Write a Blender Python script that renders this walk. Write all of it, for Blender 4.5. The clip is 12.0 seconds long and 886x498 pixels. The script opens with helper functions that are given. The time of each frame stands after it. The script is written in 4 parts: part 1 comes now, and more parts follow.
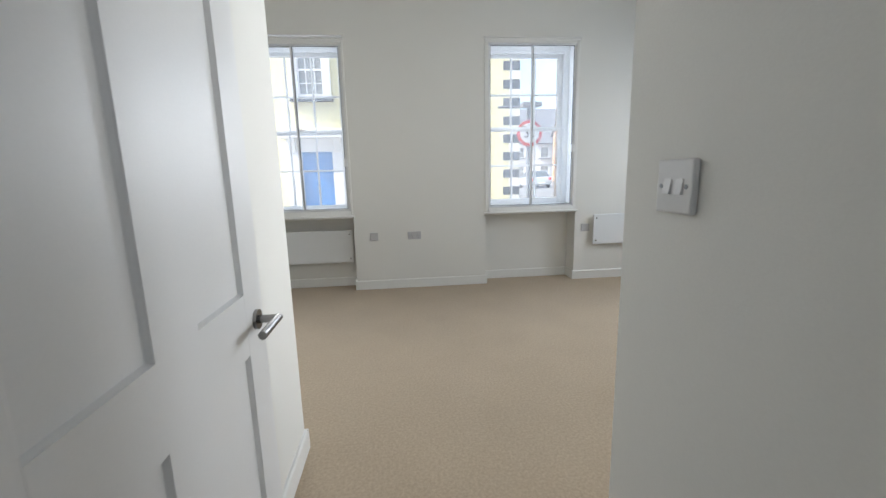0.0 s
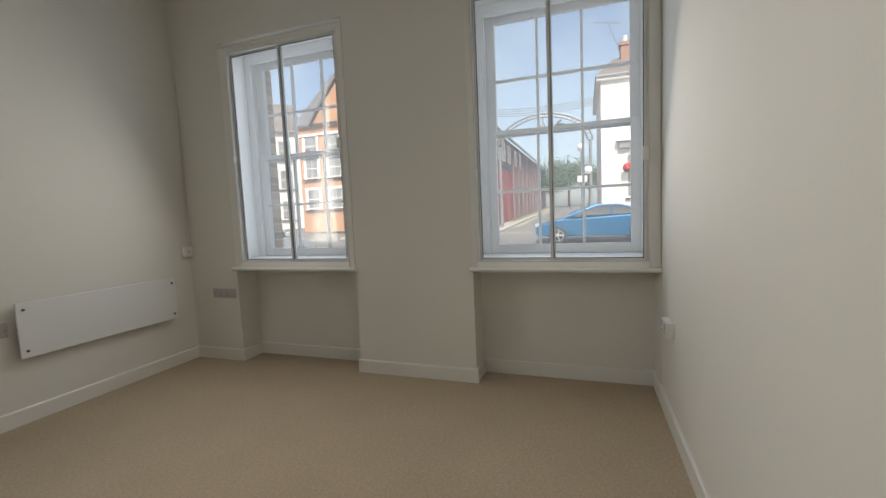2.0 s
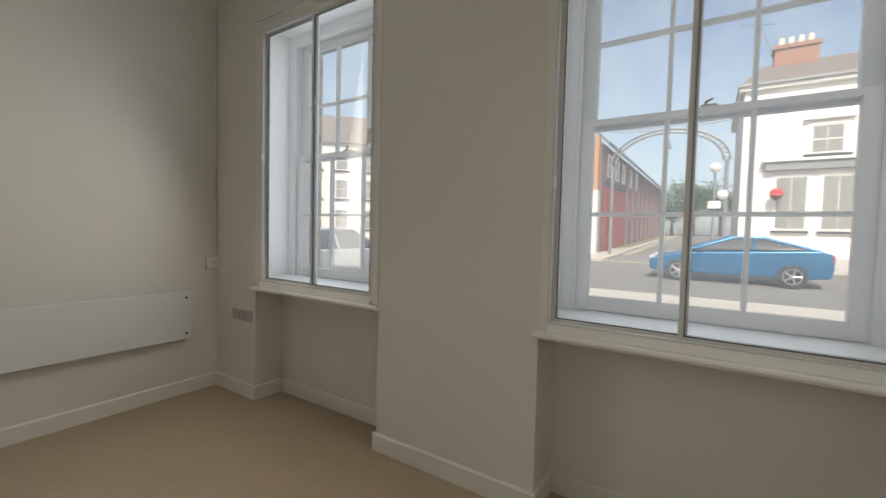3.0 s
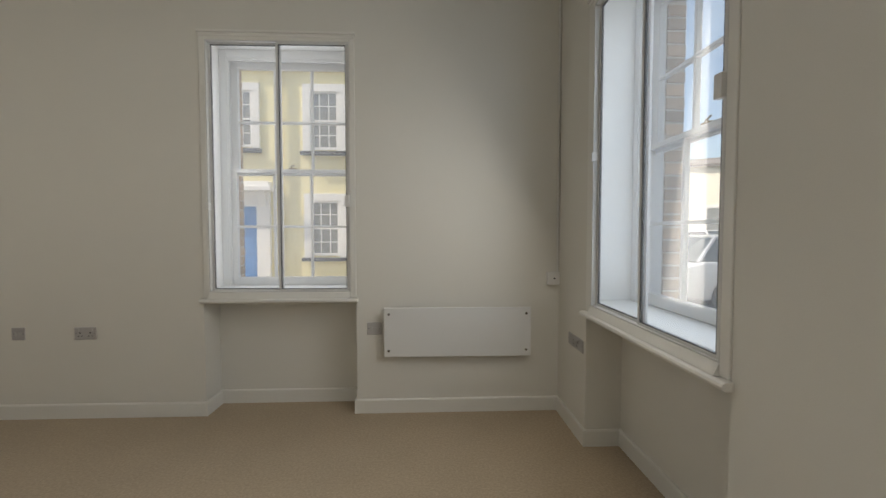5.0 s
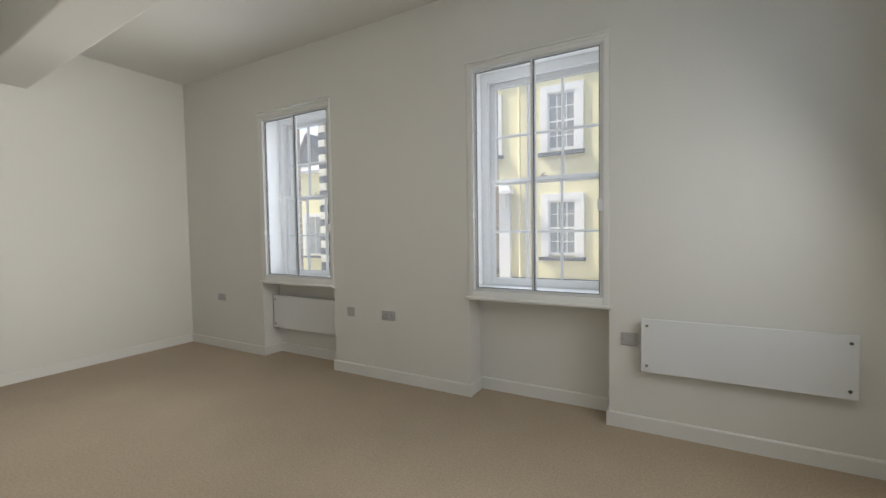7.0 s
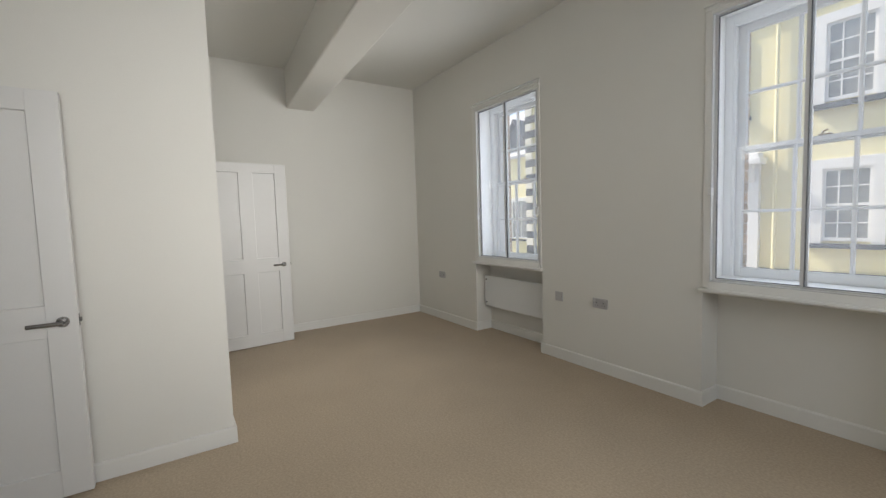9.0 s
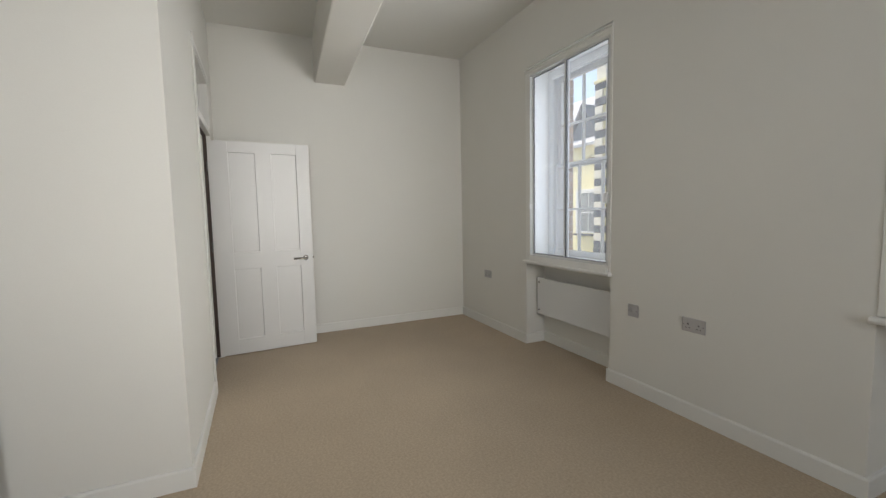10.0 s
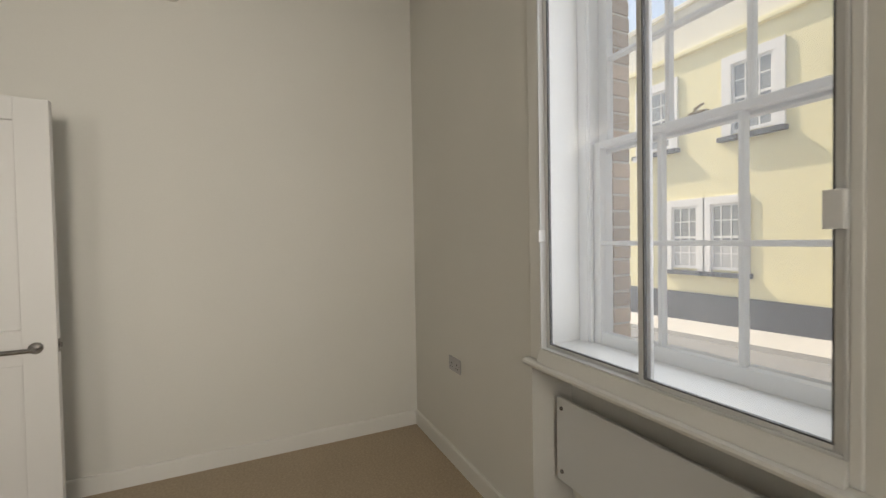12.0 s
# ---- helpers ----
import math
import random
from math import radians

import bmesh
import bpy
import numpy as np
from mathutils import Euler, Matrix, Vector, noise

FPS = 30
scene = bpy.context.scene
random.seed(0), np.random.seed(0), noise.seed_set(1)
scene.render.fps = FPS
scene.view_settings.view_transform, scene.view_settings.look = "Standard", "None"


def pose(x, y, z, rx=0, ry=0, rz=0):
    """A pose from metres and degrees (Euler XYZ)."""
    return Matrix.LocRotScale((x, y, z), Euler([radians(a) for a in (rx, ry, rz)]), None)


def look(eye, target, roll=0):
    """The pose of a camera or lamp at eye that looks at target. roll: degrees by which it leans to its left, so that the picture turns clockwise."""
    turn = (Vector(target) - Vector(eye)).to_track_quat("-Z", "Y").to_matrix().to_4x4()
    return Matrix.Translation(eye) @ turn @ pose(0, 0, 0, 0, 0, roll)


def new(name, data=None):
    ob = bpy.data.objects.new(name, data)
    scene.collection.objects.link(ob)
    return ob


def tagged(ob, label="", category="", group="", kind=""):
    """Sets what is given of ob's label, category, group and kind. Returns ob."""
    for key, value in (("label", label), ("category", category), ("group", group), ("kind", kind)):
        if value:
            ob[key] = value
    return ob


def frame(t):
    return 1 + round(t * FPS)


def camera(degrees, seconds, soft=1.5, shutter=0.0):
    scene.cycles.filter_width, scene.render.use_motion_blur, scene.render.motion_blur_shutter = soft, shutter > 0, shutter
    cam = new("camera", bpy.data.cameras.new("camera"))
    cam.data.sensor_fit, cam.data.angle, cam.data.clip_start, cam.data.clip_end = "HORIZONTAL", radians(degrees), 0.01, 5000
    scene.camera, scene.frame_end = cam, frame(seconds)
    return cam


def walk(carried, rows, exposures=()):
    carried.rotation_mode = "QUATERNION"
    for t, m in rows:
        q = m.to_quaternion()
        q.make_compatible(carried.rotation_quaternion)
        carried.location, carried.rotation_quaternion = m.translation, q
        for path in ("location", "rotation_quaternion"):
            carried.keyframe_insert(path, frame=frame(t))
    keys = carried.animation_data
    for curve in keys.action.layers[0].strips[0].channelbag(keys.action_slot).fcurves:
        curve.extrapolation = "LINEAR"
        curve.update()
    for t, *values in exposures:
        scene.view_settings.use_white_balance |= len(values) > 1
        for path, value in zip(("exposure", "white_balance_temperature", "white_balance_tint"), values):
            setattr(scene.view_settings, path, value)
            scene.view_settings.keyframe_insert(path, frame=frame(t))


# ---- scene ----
cam = camera(94.4, 12.0, soft=1.35, shutter=0.15)
PATH = [
    (0, (-3.46, -4.54, 1.259), (-3.258, -2.583, 0.899), -1.4),
    (0.3, (-3.471, -4.28, 1.285), (-3.11, -2.341, 0.952), -1.7),
    (0.5, (-3.47, -4.128, 1.271), (-2.937, -2.224, 0.972), -1.9),
    (0.65, (-3.467, -4.01, 1.255), (-2.777, -2.154, 0.983), -2.2),
    (0.8, (-3.46, -3.858, 1.246), (-2.605, -2.067, 1.001), -2.5),
    (1, (-3.409, -3.7, 1.283), (-2.328, -2.035, 1.049), -2.9),
    (1.5, (-3.153, -3.392, 1.238), (-1.494, -2.293, 1.044), -3.1),
    (2, (-2.722, -3.337, 1.195), (-0.84, -2.684, 1.026), -2.5),
    (2.5, (-2.207, -3.307, 1.228), (-0.348, -2.581, 1.098), -0.8),
    (3, (-1.71, -3.214, 1.24), (-0.036, -2.124, 1.155), 1.4),
    (3.2, (-1.536, -3.191, 1.247), (-0.009, -1.902, 1.161), 1.8),
    (4.8, (-0.996, -2.935, 1.297), (-0.757, -0.951, 1.212), 0.2),
    (5, (-0.958, -2.913, 1.289), (-0.875, -0.917, 1.209), 0.0),
    (5.5, (-1.0, -2.926, 1.293), (-1.198, -0.938, 1.215), -0.1),
    (6, (-1.029, -2.934, 1.312), (-1.507, -0.994, 1.231), -0.3),
    (6.5, (-1.055, -2.952, 1.339), (-1.79, -1.094, 1.252), -0.6),
    (7.2, (-1.095, -2.981, 1.342), (-2.157, -1.288, 1.26), -1.0),
    (8.8, (-1.116, -3.004, 1.342), (-2.746, -1.853, 1.213), -1.8),
    (9, (-1.142, -2.973, 1.338), (-2.817, -1.889, 1.198), -1.8),
    (9.5, (-1.379, -2.752, 1.294), (-3.139, -1.816, 1.132), -1.5),
    (10, (-1.692, -2.395, 1.302), (-3.51, -1.579, 1.134), -1.2),
    (10.5, (-2.095, -2.023, 1.307), (-3.932, -1.25, 1.145), -0.9),
    (11, (-2.589, -1.645, 1.315), (-4.421, -0.854, 1.187), -0.8),
    (11.5, (-3.071, -1.369, 1.35), (-4.885, -0.53, 1.268), -0.7),
    (12, (-3.591, -1.082, 1.352), (-5.403, -0.237, 1.307), -1.0),
]
EXPOSURES = [(0, 1.2, 6000, 10), (0.5, 0.95, 6200, 10), (1.0, 0.62, 6750, 12), (1.5, 0.36, 6800, 12), (2.0, 0.38, 6950, 11), (2.5, 0.48, 7050, 11), (3.1, 0.3, 7250, 11), (4.8, 0.43, 7100, 11), (6.0, 0.52, 7150, 11), (7.0, 0.7, 6550, 10), (9.5, 0.62, 6500, 11), (10.0, 0.64, 6500, 11), (10.5, 0.78, 6450, 10), (11.0, 0.78, 6500, 10), (11.5, 0.62, 6750, 11), (12, 0.5, 7300, 12)]
walk(cam, [(t, look(eye, target, roll)) for t, eye, target, roll in PATH], EXPOSURES)

# ---- light ----
SUN_EL, SUN_AZ = 46.0, 257.0            # degrees; azimuth clockwise from north (+y)
world = bpy.data.worlds.new("sky_world")
scene.world = world
world.use_nodes = True
wn = world.node_tree
wn.nodes.clear()
sky = wn.nodes.new("ShaderNodeTexSky")
sky.sky_type, sky.sun_disc = "NISHITA", False
sky.sun_elevation, sky.sun_rotation = radians(SUN_EL), radians(SUN_AZ)
sky.dust_density = 2.5
wbg = wn.nodes.new("ShaderNodeBackground")
wbg.inputs["Strength"].default_value = 0.15
wout = wn.nodes.new("ShaderNodeOutputWorld")
# thin summer haze and scattered cloud over the blue
wco = wn.nodes.new("ShaderNodeTexCoord")
wno = wn.nodes.new("ShaderNodeTexNoise")
wno.inputs["Scale"].default_value, wno.inputs["Detail"].default_value, wno.inputs["Roughness"].default_value = 3.2, 7.0, 0.6
wra = wn.nodes.new("ShaderNodeMapRange")
wra.inputs["From Min"].default_value, wra.inputs["From Max"].default_value = 0.42, 0.72
wra.inputs["To Min"].default_value, wra.inputs["To Max"].default_value = 0.12, 0.85
wmx = wn.nodes.new("ShaderNodeMixRGB")
wmx.inputs[2].default_value = (3.6, 4.6, 5.4, 1)
wn.links.new(wco.outputs["Generated"], wno.inputs["Vector"])
wn.links.new(wno.outputs["Fac"], wra.inputs["Value"])
wn.links.new(wra.outputs["Result"], wmx.inputs[0])
wn.links.new(sky.outputs[0], wmx.inputs[1])
wn.links.new(wmx.outputs[0], wbg.inputs[0])
wn.links.new(wbg.outputs[0], wout.inputs[0])

sun = new("sun", bpy.data.lights.new("sun", "SUN"))
sun.data.energy, sun.data.angle, sun.data.color = 3.8, radians(0.5), (1.0, 0.95, 0.87)
sd = Vector((math.sin(radians(SUN_AZ)) * math.cos(radians(SUN_EL)), math.cos(radians(SUN_AZ)) * math.cos(radians(SUN_EL)), math.sin(radians(SUN_EL))))
sun.matrix_world = look(sd * 60, (0, 0, 0))

# the four window openings: centre along the wall, width
NORTH = [(-4.495, 1.06), (-1.978, 1.055)]
EAST = [(-1.0975, 1.165), (-3.185, 1.16)]
SASH = 0.33


def sky_lamp(m, w, power, color, spread, tall=1.62):
    lamp = new("window_skylight", bpy.data.lights.new("window_skylight", "AREA"))
    lamp.data.shape, lamp.data.size, lamp.data.size_y = "RECTANGLE", w, tall
    lamp.data.energy, lamp.data.color = power, color
    lamp.data.spread = radians(spread)
    lamp.matrix_world = m


# the sky's and the sunlit street's light through each opening: down to the floor, up to the ceiling, and on the deep reveal
for c, w in NORTH:
    sky_lamp(look((c, -0.2, 1.72), (c, -3.1, 0.8)), w - 0.24, 3.5, (1.0, 0.985, 0.94), 100, 0.85)
    sky_lamp(look((c, -0.2, 1.5), (c - 0.5, -2.2, 3.3)), w - 0.3, 1.5, (1.0, 0.98, 0.92), 90, 0.6)
    sky_lamp(look((c, SASH - 0.055, 1.76), (c, -3, 1.76)), w - 0.2, 5.2, (0.74, 0.84, 1.0), 180)
for (c, w), sky_part, street_part, reveal, aim, spread in zip(EAST, (4.9, 2.4), (7.2, 2.5), (5.5, 4.6), (-1.45, -3.1), (60, 62)):
    sky_lamp(look((-0.2, c, 1.72), (-3.1, c, 0.3)), w - 0.3, sky_part, (1.0, 0.985, 0.94), 174, 0.8)
    sky_lamp(look((-0.03, c, 1.72), (-3.1, aim, 1.65)), w - 0.3, street_part, (1.0, 0.98, 0.93), spread, 1.4)
    sky_lamp(look((SASH - 0.055, c, 1.76), (-3, c, 1.76)), w - 0.2, reveal, (0.67, 0.81, 1.0), 180)
# lamp added in a made-up window at the back of the entrance hall
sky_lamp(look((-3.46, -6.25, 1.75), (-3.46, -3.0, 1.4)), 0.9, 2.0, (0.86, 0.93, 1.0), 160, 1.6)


# ---- materials ----
def material(name, color, rough=0.6, metal=0.0, vary=0.06, scale=6.0, fine=120.0, bump=0.02, spec=0.5, random_hue=0.0, depth=0.002):
    """A painted or natural surface: base colour varied at two scales, with a fine relief."""
    m = bpy.data.materials.new(name)
    m.use_nodes = True
    nt = m.node_tree
    b = nt.nodes["Principled BSDF"]
    tc = nt.nodes.new("ShaderNodeTexCoord")
    big, small = nt.nodes.new("ShaderNodeTexNoise"), nt.nodes.new("ShaderNodeTexNoise")
    big.inputs["Scale"].default_value, small.inputs["Scale"].default_value = scale, fine
    big.inputs["Detail"].default_value, small.inputs["Detail"].default_value = 4, 2
    for n in (big, small):
        nt.links.new(tc.outputs["Object"], n.inputs["Vector"])
    add = nt.nodes.new("ShaderNodeMath")
    add.operation = "ADD"
    nt.links.new(big.outputs[0], add.inputs[0])
    nt.links.new(small.outputs[0], add.inputs[1])
    ramp = nt.nodes.new("ShaderNodeMapRange")
    ramp.inputs["From Min"].default_value, ramp.inputs["From Max"].default_value = 0.6, 1.4
    ramp.inputs["To Min"].default_value, ramp.inputs["To Max"].default_value = 1 - vary, 1 + vary
    nt.links.new(add.outputs[0], ramp.inputs[0])
    hsv = nt.nodes.new("ShaderNodeHueSaturation")
    hsv.inputs["Color"].default_value = (*color, 1)
    if random_hue:
        oi = nt.nodes.new("ShaderNodeObjectInfo")
        r2 = nt.nodes.new("ShaderNodeMapRange")
        r2.inputs["To Min"].default_value, r2.inputs["To Max"].default_value = 1 - random_hue, 1 + random_hue
        mul = nt.nodes.new("ShaderNodeMath")
        mul.operation = "MULTIPLY"
        nt.links.new(oi.outputs["Random"], r2.inputs[0])
        nt.links.new(r2.outputs[0], mul.inputs[0])
        nt.links.new(ramp.outputs[0], mul.inputs[1])
        nt.links.new(mul.outputs[0], hsv.inputs["Value"])
    else:
        nt.links.new(ramp.outputs[0], hsv.inputs["Value"])
    nt.links.new(hsv.outputs[0], b.inputs["Base Color"])
    b.inputs["Roughness"].default_value, b.inputs["Metallic"].default_value = rough, metal
    b.inputs["Specular IOR Level"].default_value = spec
    if bump:
        bp = nt.nodes.new("ShaderNodeBump")
        bp.inputs["Strength"].default_value, bp.inputs["Distance"].default_value = bump, depth
        nt.links.new(add.outputs[0], bp.inputs["Height"])
        nt.links.new(bp.outputs[0], b.inputs["Normal"])
    return m


def glass_material(name, tint=(1, 1, 1), film=0.0):
    """Thin window glass: clear, with a gloss that grows at a slant, and a scattering film that stands in for glare."""
    m = bpy.data.materials.new(name)
    m.use_nodes = True
    nt = m.node_tree
    nt.nodes.clear()
    out, mix = nt.nodes.new("ShaderNodeOutputMaterial"), nt.nodes.new("ShaderNodeMixShader")
    clear, gloss, lw = nt.nodes.new("ShaderNodeBsdfTransparent"), nt.nodes.new("ShaderNodeBsdfGlossy"), nt.nodes.new("ShaderNodeLayerWeight")
    pw, ma = nt.nodes.new("ShaderNodeMath"), nt.nodes.new("ShaderNodeMath")
    clear.inputs[0].default_value = (*tint, 1)
    gloss.inputs["Roughness"].default_value = 0.01
    lw.inputs["Blend"].default_value = 0.5
    pw.operation, ma.operation = "POWER", "MULTIPLY_ADD"
    pw.inputs[1].default_value, ma.inputs[1].default_value, ma.inputs[2].default_value = 5.0, 0.6, 0.02
    nt.links.new(lw.outputs["Facing"], pw.inputs[0])
    nt.links.new(pw.outputs[0], ma.inputs[0])
    nt.links.new(ma.outputs[0], mix.inputs[0])
    scatter, veil = nt.nodes.new("ShaderNodeBsdfTranslucent"), nt.nodes.new("ShaderNodeMixShader")
    scatter.inputs[0].default_value = (0.9, 0.9, 0.9, 1)
    veil.inputs[0].default_value = film
    nt.links.new(clear.outputs[0], veil.inputs[1])
    nt.links.new(scatter.outputs[0], veil.inputs[2])
    nt.links.new(veil.outputs[0], mix.inputs[1])
    nt.links.new(gloss.outputs[0], mix.inputs[2])
    nt.links.new(mix.outputs[0], out.inputs[0])
    return m


def carpet_material():
    m = material("beige_carpet", (0.43, 0.342, 0.243), 0.95, 0, 0.07, 2.2, 60, 0.0, 0.1)
    nt = m.node_tree
    b = nt.nodes["Principled BSDF"]
    tc = nt.nodes.new("ShaderNodeTexCoord")
    tuft = nt.nodes.new("ShaderNodeTexVoronoi")
    tuft.inputs["Scale"].default_value = 260
    fleck = nt.nodes.new("ShaderNodeTexNoise")
    fleck.inputs["Scale"].default_value, fleck.inputs["Detail"].default_value = 80, 7
    for n in (tuft, fleck):
        nt.links.new(tc.outputs["Object"], n.inputs["Vector"])
    old = b.inputs["Base Color"].links[0].from_socket
    mr = nt.nodes.new("ShaderNodeMapRange")
    mr.inputs["From Min"].default_value, mr.inputs["From Max"].default_value = 0.35, 0.65
    mr.inputs["To Min"].default_value, mr.inputs["To Max"].default_value = 0.91, 1.09
    nt.links.new(fleck.outputs[0], mr.inputs[0])
    mx = nt.nodes.new("ShaderNodeVectorMath")
    mx.operation = "SCALE"
    nt.links.new(old, mx.inputs[0])
    nt.links.new(mr.outputs[0], mx.inputs["Scale"])
    nt.links.new(mx.outputs[0], b.inputs["Base Color"])
    bp = nt.nodes.new("ShaderNodeBump")
    bp.inputs["Strength"].default_value, bp.inputs["Distance"].default_value = 0.3, 0.003
    nt.links.new(tuft.outputs["Distance"], bp.inputs["Height"])
    nt.links.new(bp.outputs[0], b.inputs["Normal"])
    b.inputs["Sheen Weight"].default_value = 0.15
    return m


def brick_material(name, c1, c2, mortar, scale=1.0):
    """Far brickwork, in courses of 75 mm."""
    m = bpy.data.materials.new(name)
    m.use_nodes = True
    nt = m.node_tree
    b = nt.nodes["Principled BSDF"]
    tc, geo = nt.nodes.new("ShaderNodeTexCoord"), nt.nodes.new("ShaderNodeSeparateXYZ")
    nt.links.new(tc.outputs["Object"], geo.inputs[0])
    add, comb = nt.nodes.new("ShaderNodeMath"), nt.nodes.new("ShaderNodeCombineXYZ")
    nt.links.new(geo.outputs[0], add.inputs[0])
    nt.links.new(geo.outputs[1], add.inputs[1])
    nt.links.new(add.outputs[0], comb.inputs[0])
    nt.links.new(geo.outputs[2], comb.inputs[1])
    br = nt.nodes.new("ShaderNodeTexBrick")
    br.inputs["Color1"].default_value, br.inputs["Color2"].default_value, br.inputs["Mortar"].default_value = (*c1, 1), (*c2, 1), (*mortar, 1)
    br.inputs["Scale"].default_value, br.inputs["Brick Width"].default_value, br.inputs["Row Height"].default_value, br.inputs["Mortar Size"].default_value = scale, 0.225, 0.075, 0.008
    nt.links.new(comb.outputs[0], br.inputs["Vector"])
    nt.links.new(br.outputs[0], b.inputs["Base Color"])
    b.inputs["Roughness"].default_value = 0.9
    return m


WALL = material("off_white_wall_paint", (0.712, 0.696, 0.648), 0.75, 0, 0.025, 1.3, 260, 0.12, 0.3)
CEIL = material("white_ceiling_paint", (0.71, 0.70, 0.66), 0.9, 0, 0.03, 0.9, 200, 0.12, 0.2)
TRIM = material("white_satin_trim_paint", (0.75, 0.738, 0.70), 0.4, 0, 0.02, 3.0, 150, 0.06)
DOORP = material("white_satin_door_paint", (0.67, 0.66, 0.64), 0.38, 0, 0.02, 3.0, 180, 0.06)
SASHP = material("white_gloss_sash_paint", (0.80, 0.80, 0.79), 0.3, 0, 0.03, 7.0, 120, 0.06)
GLAZE = material("white_coated_aluminium", (0.66, 0.66, 0.65), 0.35, 0.0, 0.02, 5.0, 200, 0.02)
GASKET = material("dark_glazing_gasket", (0.10, 0.10, 0.10), 0.6, 0, 0.1, 20, 200, 0.05)
GLASS = glass_material("window_glass")
# scattering films imitate the window glare that washes out the view
VEILED = glass_material("veiled_window_glass", film=0.075)
HAZY = glass_material("hazy_veiled_window_glass", film=0.085)
CARPET = carpet_material()
HEATER = material("white_powder_coated_heater", (0.72, 0.725, 0.72), 0.35, 0, 0.015, 2.0, 400, 0.03)
STEEL = material("satin_stainless_steel", (0.27, 0.26, 0.25), 0.25, 1.0, 0.06, 12, 300, 0.03)
PLATE = material("brushed_silver_plate", (0.46, 0.45, 0.455), 0.45, 0.35, 0.05, 15, 300, 0.03)
GREYPL = material("grey_plastic", (0.46, 0.455, 0.45), 0.45, 0, 0.03, 20, 200, 0.02)
SWITCHPL = material("pale_grey_switch_plastic", (0.60, 0.59, 0.575), 0.4, 0, 0.02, 20, 200, 0.02)
WHITEPL = material("white_plastic", (0.76, 0.755, 0.74), 0.4, 0, 0.02, 20, 200, 0.02)
DARK = material("dark_slot", (0.03, 0.03, 0.03), 0.7, 0, 0.05, 20, 200, 0.0)
SEAL = material("dark_brown_door_seal", (0.07, 0.05, 0.04), 0.7, 0, 0.1, 30, 200, 0.05)
BRASS = material("aged_brass", (0.35, 0.27, 0.14), 0.35, 1.0, 0.1, 30, 200, 0.03)
# wall paint darkened so that the colour carries the side room's shade
SHADEWALL = material("shade_darkened_wall_paint", (0.19, 0.175, 0.15), 0.8, 0, 0.05, 1.5, 200, 0.1)
BRICK = material("weathered_brown_brick", (0.54, 0.40, 0.27), 0.9, 0, 0.22, 18, 90, 0.5, 0.2, 0.25, 0.004)
MORTAR = material("pale_lime_mortar", (0.66, 0.61, 0.53), 0.95, 0, 0.12, 20, 140, 0.4, 0.2)
BRICKWALL = brick_material("brown_brickwork", (0.30, 0.17, 0.11), (0.24, 0.13, 0.085), (0.45, 0.42, 0.37))
YELLOW = material("pale_yellow_render", (0.82, 0.75, 0.46), 0.9, 0, 0.07, 0.8, 60, 0.3, 0.2)
CREAM = material("cream_masonry_paint", (0.78, 0.74, 0.62), 0.85, 0, 0.06, 1.5, 60, 0.2, 0.2)
WHITEMAS = material("white_masonry_paint", (0.80, 0.79, 0.76), 0.85, 0, 0.05, 1.0, 60, 0.2, 0.2)
BLACKMAS = material("black_masonry_paint", (0.055, 0.055, 0.06), 0.6, 0, 0.2, 2.0, 60, 0.2)
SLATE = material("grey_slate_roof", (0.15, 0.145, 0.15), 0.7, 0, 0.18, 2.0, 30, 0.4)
# paler copy of the slate, with the sun's brightness put into its colour
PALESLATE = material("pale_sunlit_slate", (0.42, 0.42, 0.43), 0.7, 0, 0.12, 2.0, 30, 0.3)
CHIMNEY = brick_material("red_brown_chimney_brick", (0.36, 0.17, 0.11), (0.30, 0.13, 0.085), (0.4, 0.33, 0.28))
TILE = material("brown_tiled_roof", (0.19, 0.165, 0.145), 0.85, 0, 0.18, 2.0, 30, 0.4)
BLUEDOOR = material("bright_blue_door_paint", (0.075, 0.24, 0.55), 0.35, 0, 0.08, 3.0, 80, 0.05)
HOUSEGLASS = material("dark_house_glass", (0.25, 0.26, 0.25), 0.08, 0, 0.25, 2.5, 9, 0.0, 0.8)
ORANGE = brick_material("orange_brickwork", (0.52, 0.25, 0.11), (0.45, 0.20, 0.09), (0.5, 0.42, 0.33))
REDBRICK = brick_material("red_purple_brickwork", (0.27, 0.15, 0.145), (0.21, 0.115, 0.115), (0.28, 0.22, 0.21))
REDDOOR = material("faded_red_paint", (0.34, 0.055, 0.05), 0.6, 0, 0.12, 2.0, 50, 0.1)
ASPHALT = material("worn_asphalt", (0.20, 0.195, 0.185), 0.9, 0, 0.15, 0.7, 40, 0.5)
PAVING = material("pale_concrete_paving", (0.48, 0.46, 0.42), 0.9, 0, 0.10, 0.8, 50, 0.3)
LINEPAINT = material("faded_road_paint", (0.62, 0.58, 0.36), 0.8, 0, 0.2, 3.0, 60, 0.1)
GROUNDM = material("far_ground", (0.22, 0.21, 0.18), 0.95, 0, 0.15, 0.15, 3, 0.2)
GRASSM = material("dry_grass_verge", (0.20, 0.20, 0.08), 0.95, 0, 0.25, 1.5, 40, 0.6)
LEAF = material("green_leaves", (0.06, 0.11, 0.035), 0.6, 0, 0.3, 3, 30, 0.1)
BARK = material("brown_bark", (0.10, 0.075, 0.05), 0.9, 0, 0.2, 8, 60, 0.5)
CARBLUE = material("metallic_blue_car_paint", (0.006, 0.15, 0.34), 0.22, 0.35, 0.03, 4, 200, 0.0)
CARWHITE = material("white_car_paint", (0.78, 0.78, 0.78), 0.2, 0.0, 0.02, 4, 200, 0.0)
